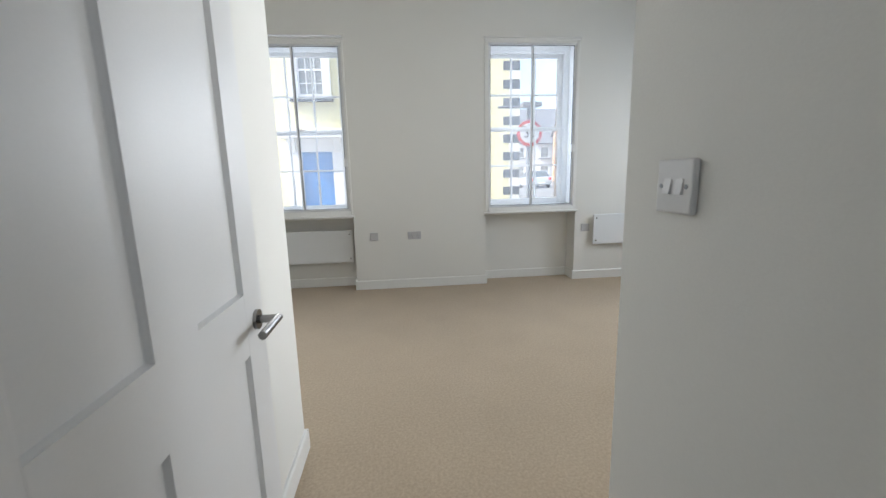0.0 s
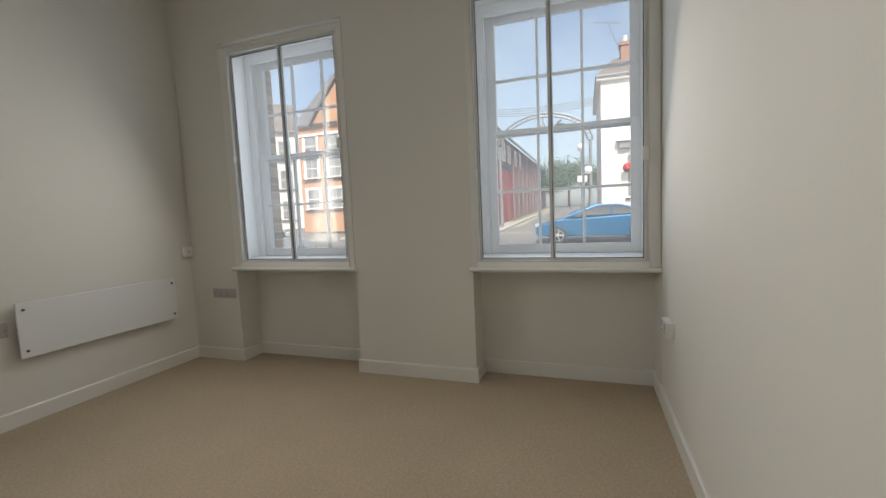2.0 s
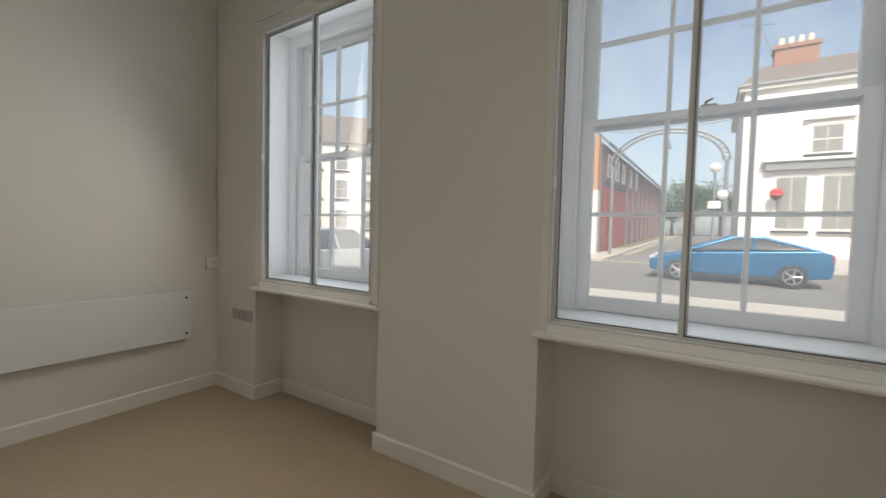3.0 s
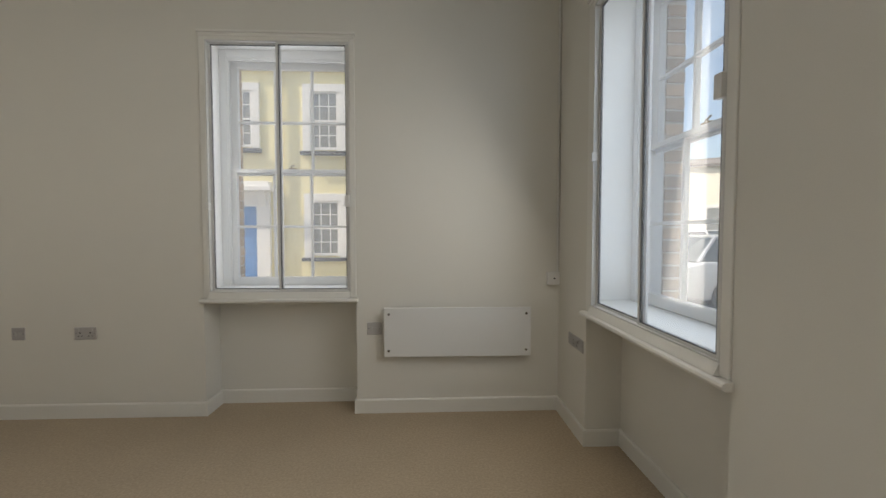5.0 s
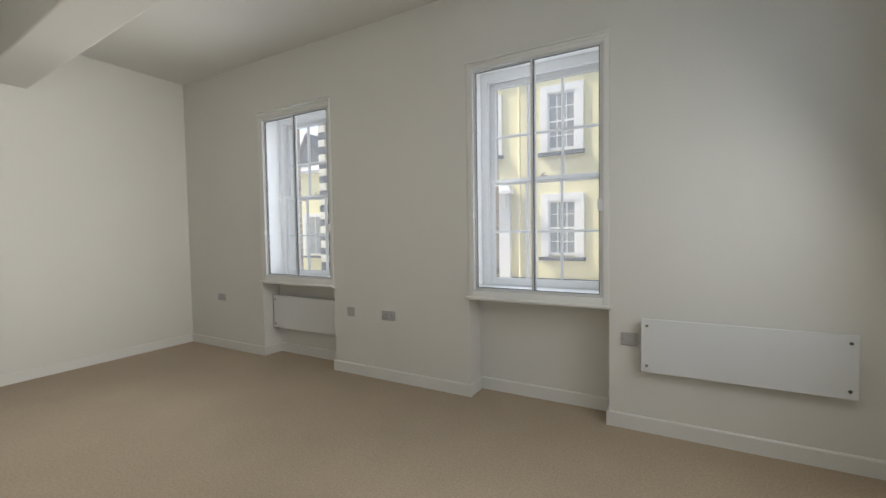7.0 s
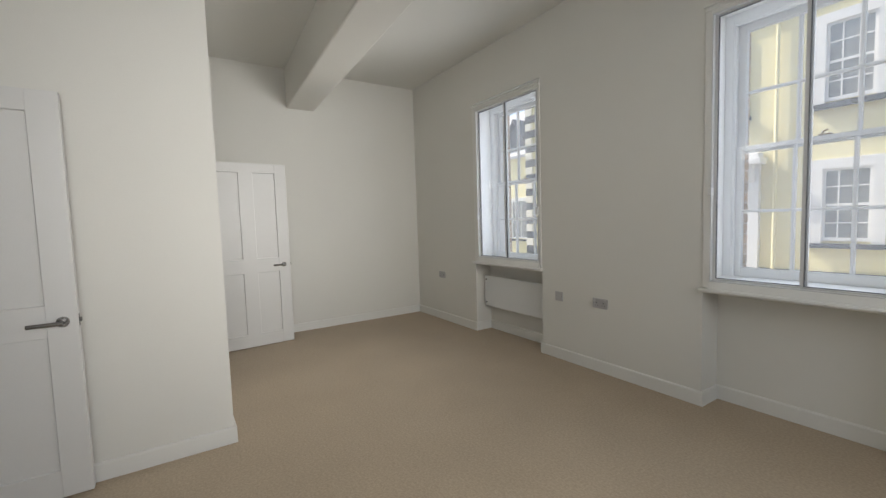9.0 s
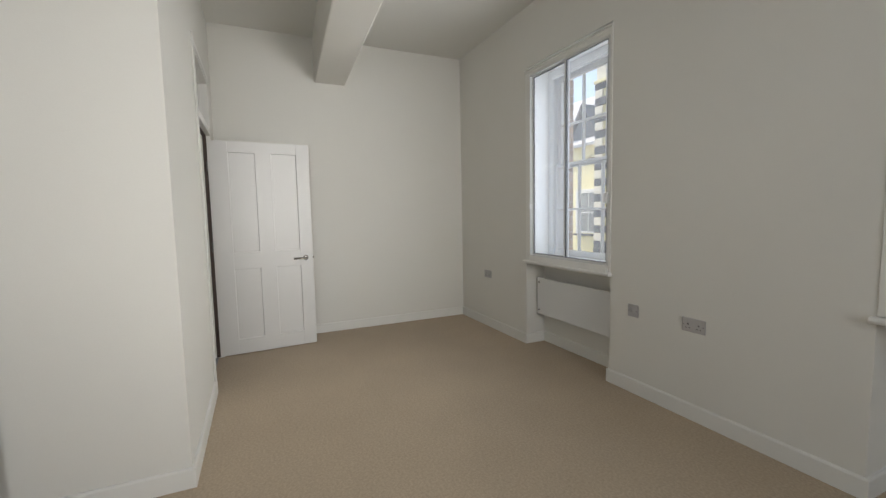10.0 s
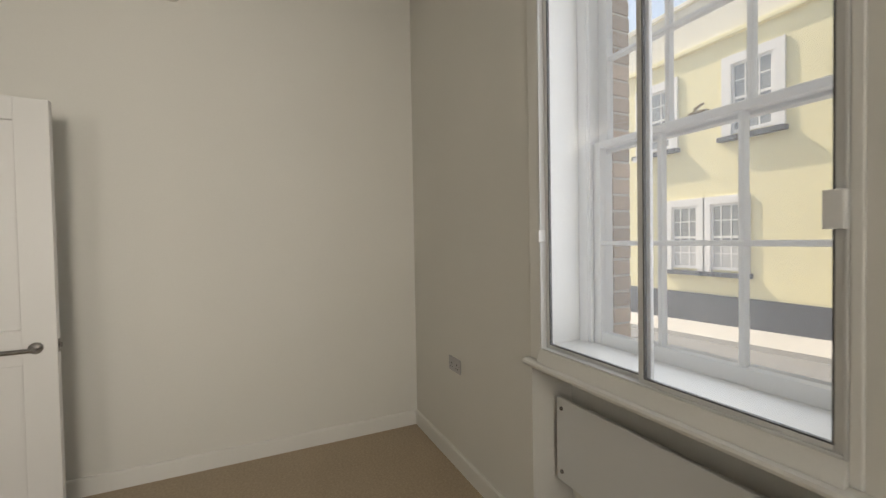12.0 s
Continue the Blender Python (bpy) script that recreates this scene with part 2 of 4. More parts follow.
CARGREY = material("silver_grey_car_paint", (0.50, 0.52, 0.54), 0.25, 0.3, 0.03, 4, 200, 0.0)
TYRE = material("black_tyre_rubber", (0.025, 0.025, 0.026), 0.85, 0, 0.1, 20, 150, 0.1)
ALLOY = material("silver_alloy_wheel", (0.6, 0.6, 0.61), 0.3, 0.9, 0.04, 20, 150, 0.0)
CARGLASS = material("tinted_car_glass", (0.05, 0.06, 0.065), 0.05, 0, 0.05, 4, 20, 0.0, 0.8)
TAIL = material("red_tail_lamp_lens", (0.5, 0.02, 0.02), 0.2, 0, 0.05, 20, 90, 0.0)
HEADL = material("clear_headlamp_lens", (0.65, 0.66, 0.67), 0.12, 0.2, 0.05, 20, 90, 0.0)
NETTING = material("pale_net_curtain", (0.5, 0.5, 0.48), 0.9, 0, 0.1, 8.0, 120, 0.1)
SIGNRED = material("red_sign_sheeting", (0.62, 0.03, 0.03), 0.4, 0, 0.03, 10, 90, 0.0)
SIGNWHITE = material("white_sign_sheeting", (0.8, 0.8, 0.8), 0.4, 0, 0.03, 10, 90, 0.0)
GREYMETAL = material("grey_painted_steel", (0.25, 0.26, 0.27), 0.5, 0.4, 0.08, 10, 90, 0.05)


# ---- building helpers ----
def add_box(bm, x0, x1, y0, y1, z0, z1, bev=0.0):
    r = bmesh.ops.create_cube(bm, size=1.0)
    vs = r["verts"]
    bmesh.ops.scale(bm, vec=(abs(x1 - x0), abs(y1 - y0), abs(z1 - z0)), verts=vs)
    bmesh.ops.translate(bm, vec=((x0 + x1) / 2, (y0 + y1) / 2, (z0 + z1) / 2), verts=vs)
    if bev:
        es = list({e for v in vs for e in v.link_edges})
        bmesh.ops.bevel(bm, geom=es, offset=bev, segments=2, affect="EDGES", profile=0.5)
    return vs


def add_cyl(bm, p, q, r, seg=16, r2=None):
    p, q = Vector(p), Vector(q)
    d = q - p
    m = Matrix.Translation((p + q) / 2) @ d.to_track_quat("Z", "Y").to_matrix().to_4x4()
    return bmesh.ops.create_cone(bm, cap_ends=True, segments=seg, radius1=r, radius2=r if r2 is None else r2, depth=d.length, matrix=m)["verts"]


def add_prism(bm, pts, axis, a, b):
    """A prism: the outline pts (u, v) swept along axis from a to b."""
    def at(u, v, w):
        return {"x": (w, u, v), "y": (u, w, v), "z": (u, v, w)}[axis]
    n = len(pts)
    va, vb = [bm.verts.new(at(u, v, a)) for u, v in pts], [bm.verts.new(at(u, v, b)) for u, v in pts]
    fs = [bm.faces.new(va), bm.faces.new(vb[::-1])]
    for i in range(n):
        fs.append(bm.faces.new((va[i], vb[i], vb[(i + 1) % n], va[(i + 1) % n])))
    bmesh.ops.recalc_face_normals(bm, faces=fs)


def part(name, bm, mat, parent=None, label="", smooth=False):
    me = bpy.data.meshes.new(name)
    bm.normal_update()
    bm.to_mesh(me)
    bm.free()
    me.materials.append(mat)
    if smooth:
        for p in me.polygons:
            p.use_smooth = True
    ob = new(name, me)
    if parent:
        ob.parent = parent
    if label:
        ob["label"] = label
    return ob


def boxes(name, rows, mat, parent=None, label="", bev=0.0):
    bm = bmesh.new()
    for r in rows:
        add_box(bm, *r, bev=bev)
    return part(name, bm, mat, parent, label)


def thing(name, label, category, group="", m=None, kind=""):
    ob = new(name)
    ob.empty_display_size = 0.1
    if m is not None:
        ob.matrix_world = m
    return tagged(ob, label, category, group, kind)


def structure(ob, label, category):
    return tagged(ob, label, category, kind="structure")


def sheet_with_holes(bm, axis, us, zs, solid, d0, d1):
    """A slab across the wall axis from d0 to d1, over the grid us x zs, kept where solid(u, z)."""
    def at(u, d, z):
        return (u, d, z) if axis == "y" else (d, u, z)
    nu, nz = len(us) - 1, len(zs) - 1
    keep = [[solid((us[i] + us[i + 1]) / 2, (zs[j] + zs[j + 1]) / 2) for j in range(nz)] for i in range(nu)]
    memo = {}

    def v(u, d, z):
        key = (round(u, 5), round(d, 5), round(z, 5))
        if key not in memo:
            memo[key] = bm.verts.new(at(*key))
        return memo[key]
    fs = []
    for i in range(nu):
        for j in range(nz):
            if not keep[i][j]:
                continue
            a, b, c, e = us[i], us[i + 1], zs[j], zs[j + 1]
            fs.append(bm.faces.new((v(a, d0, c), v(b, d0, c), v(b, d0, e), v(a, d0, e))))
            fs.append(bm.faces.new((v(a, d1, c), v(a, d1, e), v(b, d1, e), v(b, d1, c))))
            for di, dj, p, q in ((-1, 0, (a, c), (a, e)), (1, 0, (b, e), (b, c)), (0, -1, (b, c), (a, c)), (0, 1, (a, e), (b, e))):
                ii, jj = i + di, j + dj
                if not (0 <= ii < nu and 0 <= jj < nz and keep[ii][jj]):
                    fs.append(bm.faces.new((v(p[0], d0, p[1]), v(p[0], d1, p[1]), v(q[0], d1, q[1]), v(q[0], d0, q[1]))))
    bmesh.ops.recalc_face_normals(bm, faces=fs)


# ---- the room's shell ----
CEIL_Z, HEAD_Z, SILL_Z, RECESS, OUT = 3.215, 2.66, 0.79, 0.22, 0.54
WEST, SW_Y, LOB_W, SE_Y, LOB_E = -6.41, -2.75, -3.945, -3.77, -3.017


def window_wall(name, axis, wins, u0, u1, label):
    """A thick wall with window openings, each with a recess under it down to the floor."""
    us = sorted({u0, u1} | {c + s * w / 2 for c, w in wins for s in (-1, 1)})
    inside = lambda u: any(abs(u - c) < w / 2 for c, w in wins)
    bm = bmesh.new()
    sheet_with_holes(bm, axis, us, [0, HEAD_Z, CEIL_Z], lambda u, z: not (inside(u) and z < HEAD_Z), 0, RECESS)
    sheet_with_holes(bm, axis, us, [0, SILL_Z, HEAD_Z, CEIL_Z], lambda u, z: not (inside(u) and SILL_Z < z < HEAD_Z), RECESS, 0.42)
    wall = structure(part(name, bm, WALL), label, "wall")
    us2 = sorted({u0, u1} | {c + s * (w / 2 - 0.045) for c, w in wins for s in (-1, 1)})
    inside2 = lambda u: any(abs(u - c) < w / 2 - 0.045 for c, w in wins)
    bm = bmesh.new()
    sheet_with_holes(bm, axis, us2, [-1.0, 0.83, 2.62, 6.6], lambda u, z: not (inside2(u) and 0.83 < z < 2.62), 0.424, OUT)
    part("outer_leaf", bm, BRICKWALL, wall, "brown brick outer leaf of the wall")
    return wall


wall_north = window_wall("wall_north", "y", NORTH, WEST - 0.2, 0.54, "off-white painted wall with two recessed sash windows")
wall_east = window_wall("wall_east", "x", EAST, -3.9, 0.0, "off-white painted wall with two recessed sash windows")


def plain_wall(name, rows, label):
    return structure(boxes(name, rows, WALL), label, "wall")


plain_wall("wall_west", [(WEST - 0.2, WEST, SW_Y - 0.13, 0.0, 0, CEIL_Z)], "plain off-white painted end wall")
# darker colour here paints in the shade seen through the doorway
structure(boxes("wall_side_room", [(WEST - 0.2, WEST, -6.2, SW_Y - 0.13, 0, CEIL_Z)], SHADEWALL), "plain side room wall with its shade put into the colour", "wall")
plain_wall("wall_south_west", [
    (WEST, -6.02, SW_Y - 0.13, SW_Y, 0, CEIL_Z), (-5.12, LOB_W, SW_Y - 0.13, SW_Y, 0, CEIL_Z),
    (-6.02, -5.12, SW_Y - 0.13, SW_Y, 2.54, CEIL_Z)], "off-white painted wall with a doorway and transom light")
plain_wall("wall_lobby_west", [(LOB_W - 0.125, LOB_W, -4.45, SW_Y - 0.13, 0, CEIL_Z)], "off-white painted wall behind the open entrance door")
plain_wall("wall_lobby_east", [(LOB_E, LOB_E + 0.13, -4.45, SE_Y - 0.13, 0, CEIL_Z)], "off-white painted wall with a light switch")
plain_wall("wall_south_east", [(LOB_E, 0.21, SE_Y - 0.13, SE_Y, 0, CEIL_Z)], "off-white painted wall of the side bay")
plain_wall("wall_entrance", [
    (LOB_W, -3.90, -4.45, -4.335, 0, CEIL_Z), (-3.03, LOB_E, -4.45, -4.335, 0, CEIL_Z), (-3.90, -3.03, -4.45, -4.335, 2.05, CEIL_Z)],
    "off-white painted wall round the entrance doorway")
structure(boxes("wall_hall", [(-2.8, -2.7, -6.2, -4.45, 0, CEIL_Z), (-2.9, -2.7, -4.45, -4.335, 0, CEIL_Z)], WALL), "plain off-white wall of the entrance hall", "wall")
# added partition, out of view, that blocks the hall lamp's light
plain_wall("wall_hall_divide", [(LOB_W - 0.121, LOB_W, -6.2, -4.45, 0, CEIL_Z)], "unseen off-white wall added to keep hall light out of the side room")
# unseen hall wall; its window is added to let light into the lobby
wall_hall_south = window_wall("wall_hall_south", "y", [(3.46, 1.06)], 2.7, -WEST + 0.2, "unseen off-white hall wall with an added sash window")
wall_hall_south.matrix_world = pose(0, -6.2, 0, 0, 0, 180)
structure(boxes("floor", [(WEST - 0.2, 0.42, -6.6, 0.42, -0.2, 0.0)], CARPET), "beige speckled fitted carpet", "carpet")
structure(boxes("ceiling", [(WEST - 0.2, 0.54, -6.6, 0.42, CEIL_Z, CEIL_Z + 0.18)], CEIL), "white painted plaster ceiling", "ceiling")
bm = bmesh.new()
add_prism(bm, [(WEST, -1.43), (WEST, -1.76), (0.0, -2.125), (0.0, -1.785)], "z", 2.75, CEIL_Z + 0.02)
bmesh.ops.bevel(bm, geom=[e for e in bm.edges if max(v.co.z for v in e.verts) < 2.8 and abs(e.verts[0].co.x - e.verts[1].co.x) > 1], offset=0.014, segments=2, affect="EDGES", profile=0.5)
structure(part("ceiling_beam", bm, WALL), "boxed white painted ceiling beam", "beam")
# the last box is an added wall that keeps sun off the hall window
structure(boxes("upper_storey_and_sun_block", [(-9.0, 0.42, -6.3, 0.42, CEIL_Z + 0.18, 6.6), (-9.0, WEST - 0.2, -9.0, 0.54, -1.2, 6.6), (-9, 0.42, -9.0, -8.4, -1.2, 6.6)], BRICKWALL), "unseen brown brick upper storey and side block, with a back wall added to block the sun", "building")

# skirting
SK_T, SK_H = 0.016, 0.10


def skirting(name, runs):
    """runs: (x0, y0, x1, y1, nx, ny): along the wall's foot, proud of it towards the normal."""
    bm = bmesh.new()
    for x0, y0, x1, y1, nx, ny in runs:
        if nx:
            prof = [(x0, 0), (x0 + nx * SK_T, 0), (x0 + nx * SK_T, SK_H - 0.008), (x0 + nx * (SK_T - 0.006), SK_H), (x0, SK_H)]
            add_prism(bm, prof, "y", min(y0, y1), max(y0, y1))
        else:
            prof = [(y0, 0), (y0 + ny * SK_T, 0), (y0 + ny * SK_T, SK_H - 0.008), (y0 + ny * (SK_T - 0.006), SK_H), (y0, SK_H)]
            add_prism(bm, prof, "x", min(x0, x1), max(x0, x1))
    return structure(part(name, bm, TRIM), "white painted chamfered skirting board", "skirting")


t = SK_T
n_runs, e_runs = [], []
edge = WEST
for c, w in NORTH:
    n_runs += [(edge, 0, c - w / 2 + t, 0, 0, -1), (c - w / 2, 0, c - w / 2, RECESS - t, 1, 0), (c + w / 2, 0, c + w / 2, RECESS - t, -1, 0), (c - w / 2, RECESS, c + w / 2, RECESS, 0, -1)]
    edge = c + w / 2 - t
n_runs.append((edge, 0, 0, 0, 0, -1))
edge = 0.0 - t
for c, w in EAST:
    e_runs += [(0, c + w / 2 - t, 0, edge, -1, 0), (0, c + w / 2, RECESS - t, c + w / 2, 0, -1), (RECESS, c - w / 2, RECESS, c + w / 2, -1, 0)]
    edge = c - w / 2 + t
    if c > -2:
        e_runs.append((0, c - w / 2, RECESS - t, c - w / 2, 0, 1))
skirting("baseboard_north", n_runs)
skirting("baseboard_east", e_runs)
skirting("baseboard_west", [(WEST, SW_Y, WEST, -t, 1, 0)])
skirting("baseboard_south_west", [(WEST + t, SW_Y, -6.02, SW_Y, 0, 1), (-5.12, SW_Y, LOB_W + t, SW_Y, 0, 1)])
skirting("baseboard_lobby", [(LOB_W, -4.33, LOB_W, SW_Y, 1, 0), (LOB_E, -4.33, LOB_E, SE_Y, -1, 0)])
skirting("baseboard_south_east", [(LOB_E - t, SE_Y, RECESS - t, SE_Y, 0, 1)])


# ---- windows ----
def sash(name, parent, hw, z0, z1, bars_z, d0, d1, top, bottom):
    """One sliding sash of three by two panes."""
    u1 = hw - 0.058
    gu = u1 - (0.05 if hw < 0.55 else 0.072)
    bm = bmesh.new()
    add_box(bm, -u1, -gu, d0, d1, z0, z1, 0.004)
    add_box(bm, gu, u1, d0, d1, z0, z1, 0.004)
    add_box(bm, -gu, gu, d0, d1, z1 - top, z1, 0.004)
    add_box(bm, -gu, gu, d0, d1, z0, z0 + bottom, 0.004)
    ob = part(name, bm, SASHP, parent)
    pw = 2 * gu / 3
    for k in (1, 2):
        boxes("glazing_bar", [(-gu + k * pw - 0.0095, -gu + k * pw + 0.0095, d0 + 0.004, d1 - 0.004, z0 + bottom, z1 - top)], SASHP, ob, bev=0.004)
    boxes("glazing_bar", [(-gu, gu, d0 + 0.003, d1 - 0.003, bars_z - 0.0095, bars_z + 0.0095)], SASHP, ob, bev=0.004)
    dm = (d0 + d1) / 2 + 0.004
    for k in range(3):
        for za, zb in ((z0 + bottom, bars_z - 0.0095), (bars_z + 0.0095, z1 - top)):
            boxes("pane", [(-gu + k * pw + (0.0095 if k else 0), -gu + (k + 1) * pw - (0.0095 if k < 2 else 0), dm - 0.0015, dm + 0.0015, za, zb)], GLASS, ob)
    return ob


def sash_window(name, w, m, lift=0.0, drop=0.0):
    hw = w / 2
    win = thing(name, "white painted timber sliding sash window, three panes wide and four high", "window", m=m, kind="structure")
    bm = bmesh.new()
    for s in (-1, 1):
        add_box(bm, s * hw, s * (hw - 0.058), 0.265, 0.42, 0.86, HEAD_Z, 0.003)
        add_box(bm, s * (hw - 0.058), s * (hw - 0.072), 0.27, 0.288, 0.86, 2.6, 0.003)
    add_box(bm, -hw + 0.058, hw - 0.058, 0.265, 0.42, 2.59, HEAD_Z, 0.003)
    add_box(bm, -hw + 0.058, hw - 0.058, 0.27, 0.288, 2.572, 2.592, 0.003)
    part("window_frame", bm, SASHP, win)
    sash("upper_sash", win, hw, 1.735 - drop, 2.59, 2.14 - drop, 0.337, 0.375, 0.05, 0.03)
    low = sash("lower_sash", win, hw, 0.887 - drop, 1.777 - drop, 1.338 - drop, 0.292, 0.331, 0.03, 0.064)
    bm = bmesh.new()
    add_box(bm, -0.03, 0.03, 0.296, 0.33, 1.778 - drop, 1.787 - drop, 0.002)
    add_cyl(bm, (-0.012, 0.312, 1.787 - drop), (-0.012, 0.312, 1.803 - drop), 0.007, 10)
    add_cyl(bm, (-0.012, 0.312, 1.800 - drop), (0.012, 0.316, 1.812 - drop), 0.005, 8)
    part("sash_fastener", bm, BRASS, low, "aged brass sash fastener")
    bm = bmesh.new()
    for s in (-1, 1):
        add_box(bm, s * (hw - 0.0005), s * (hw - 0.008), 0.045, 0.264, 0.885, 2.652)
    add_box(bm, -hw + 0.008, hw - 0.008, 0.045, 0.264, 2.652, HEAD_Z - 0.0005)
    part("reveal_lining", bm, TRIM, win, "white painted reveal lining")
    boxes("window_board", [(-hw + 0.001, hw - 0.001, 0.03, 0.29, 0.822, 0.884)], TRIM, win, "white inner window board", bev=0.003)
    bm = bmesh.new()
    nose = [(-0.028, 0.792 + lift), (-0.038, 0.798 + lift), (-0.041, 0.807 + lift), (-0.038, 0.816 + lift), (-0.028, 0.821 + lift)]
    add_prism(bm, [(RECESS - 0.001, 0.79), *nose, (RECESS - 0.001, 0.821 + lift)], "x", -hw, hw)
    for s in (-1, 1):
        add_prism(bm, [(-0.0005, 0.792 + lift), *nose, (-0.0005, 0.821 + lift)], "x", min(s * hw, s * (hw + 0.014)), max(s * hw, s * (hw + 0.014)))
    part("window_sill", bm, TRIM, win, "white sill board with a rounded nosing")
    boxes("stone_sill", [(-hw + 0.046, hw - 0.046, 0.40, 0.60, 0.832, 0.872)], PAVING, win, "pale outer stone sill", bev=0.006)
    return win


def secondary_glazing(name, w, m, catch_z, a0, a1, glass, mid, g0, g1, lift):
    """Sliding panels between a0 and a1 along the wall and g0 and g1 in height, in a timber surround that fills the opening."""
    hw = w / 2
    g = thing(name, "white aluminium sliding secondary glazing in a moulded timber surround", "secondary glazing", "secondary glazing units", m)
    for sgn, inner in ((-1, -a0), (1, a1)):
        boxes("outer_bead", [(sgn * (hw - 0.004), sgn * (inner + 0.6 * (hw - inner)), -0.005, -0.0006, 0.822 + lift, g1 + 0.022)], TRIM, g, bev=0.002)
        boxes("surround_side", [(sgn * (hw - 0.0006), sgn * inner, -0.006, 0.043, 0.822 + lift, 2.64)], TRIM, g, bev=0.004)
    bm = bmesh.new()
    add_box(bm, -hw + 0.002, hw - 0.002, -0.012, -0.0006, g1 + 0.023, g1 + 0.046, 0.003)
    add_box(bm, -hw - 0.006, hw + 0.006, -0.021, -0.0006, g1 + 0.0465, g1 + 0.064, 0.005)
    part("head_moulding", bm, TRIM, g, "stepped white head moulding")
    boxes("surround_head", [(a0, a1, -0.006, 0.043, g1, 2.64)], TRIM, g, bev=0.004)
    bm = bmesh.new()
    add_prism(bm, [(0.043, 0.822 + lift), (-0.026, 0.822 + lift), (-0.024, 0.828 + lift), (-0.010, g0 - 0.007), (-0.006, g0), (0.043, g0)], "x", a0, a1)
    part("surround_foot", bm, TRIM, g, "sloping painted foot board")
    bm = bmesh.new()
    for x0, x1 in ((a0, a0 + 0.008), (a1 - 0.008, a1)):
        add_box(bm, x0, x1, -0.006, 0.04, g0, g1, 0.002)
    add_box(bm, a0 + 0.008, a1 - 0.008, -0.006, 0.04, g0, g0 + 0.008, 0.002)
    add_box(bm, a0 + 0.008, a1 - 0.008, -0.006, 0.04, g1 - 0.008, g1, 0.002)
    part("track_frame", bm, GLAZE, g, "white aluminium track")
    for u0, u1, d in ((a0 + 0.008, mid + 0.015, 0.022), (mid - 0.015, a1 - 0.008, 0.002)):
        bm = bmesh.new()
        sw = 0.018
        add_box(bm, u0, u0 + sw, d, d + 0.014, g0 + 0.008, g1 - 0.008, 0.002)
        add_box(bm, u1 - sw, u1, d, d + 0.014, g0 + 0.008, g1 - 0.008, 0.002)
        add_box(bm, u0 + sw, u1 - sw, d, d + 0.014, g0 + 0.008, g0 + 0.021, 0.002)
        add_box(bm, u0 + sw, u1 - sw, d, d + 0.014, g1 - 0.02, g1 - 0.008, 0.002)
        p = part("sliding_panel", bm, GLAZE, g, "slim white sliding panel")
        bm = bmesh.new()
        a, b = u0 + sw, u1 - sw
        for q in ((a, a + 0.004, g0 + 0.021, g1 - 0.02), (b - 0.004, b, g0 + 0.021, g1 - 0.02), (a + 0.004, b - 0.004, g0 + 0.021, g0 + 0.025), (a + 0.004, b - 0.004, g1 - 0.024, g1 - 0.02)):
            add_box(bm, q[0], q[1], d + 0.001, d + 0.013, q[2], q[3])
        part("gasket", bm, GASKET, p, "thin dark rubber gasket")
        boxes("pane", [(a + 0.004, b - 0.004, d + 0.005, d + 0.009, g0 + 0.025, g1 - 0.024)], glass, p)
    boxes("catch", [(a1 - 0.038, a1 - 0.002, -0.022, 0.002, catch_z - 0.04, catch_z + 0.04)], WHITEPL, g, "small white panel catch", bev=0.003)
    boxes("catch", [(a0 - 0.012, a0 + 0.012, -0.016, 0.022, catch_z - 0.065, catch_z - 0.015)], WHITEPL, g, "small white panel catch", bev=0.003)
    return g


# each unit: its ends and meeting stile along the wall, its foot and head, the lift of its sill
GLAZED = [(-0.465, 0.507, 0.021, 0.890, 2.575, 0.018), (-0.486, 0.490, 0.002, 0.872, 2.602, 0.006), (-0.508, 0.535, 0.0135, 0.863, 2.570, 0.0), (-0.540, 0.517, -0.042, 0.858, 2.600, 0.0)]
WINDOW_POSES = [(pose(c, 0, 0), w, cz) for (c, w), cz in zip(NORTH, (1.40, 1.51))] + [(pose(0, c, 0, 0, 0, -90), w, cz) for (c, w), cz in zip(EAST, (1.76, 1.5))]
for n, (m, w, cz) in enumerate(WINDOW_POSES):
    sash_window(f"window_{n + 1}", w, m, GLAZED[n][5], (0.013, 0.004, 0.0, 0.0)[n])
    a0, a1, mid, g0, g1, lift = GLAZED[n]
    secondary_glazing("secondary_glazing", w, m, cz, a0, a1, (VEILED, VEILED, HAZY, HAZY)[n], mid, g0, g1, lift)
# added window, out of view, that holds the extra hall lamp
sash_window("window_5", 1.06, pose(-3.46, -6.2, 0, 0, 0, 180))


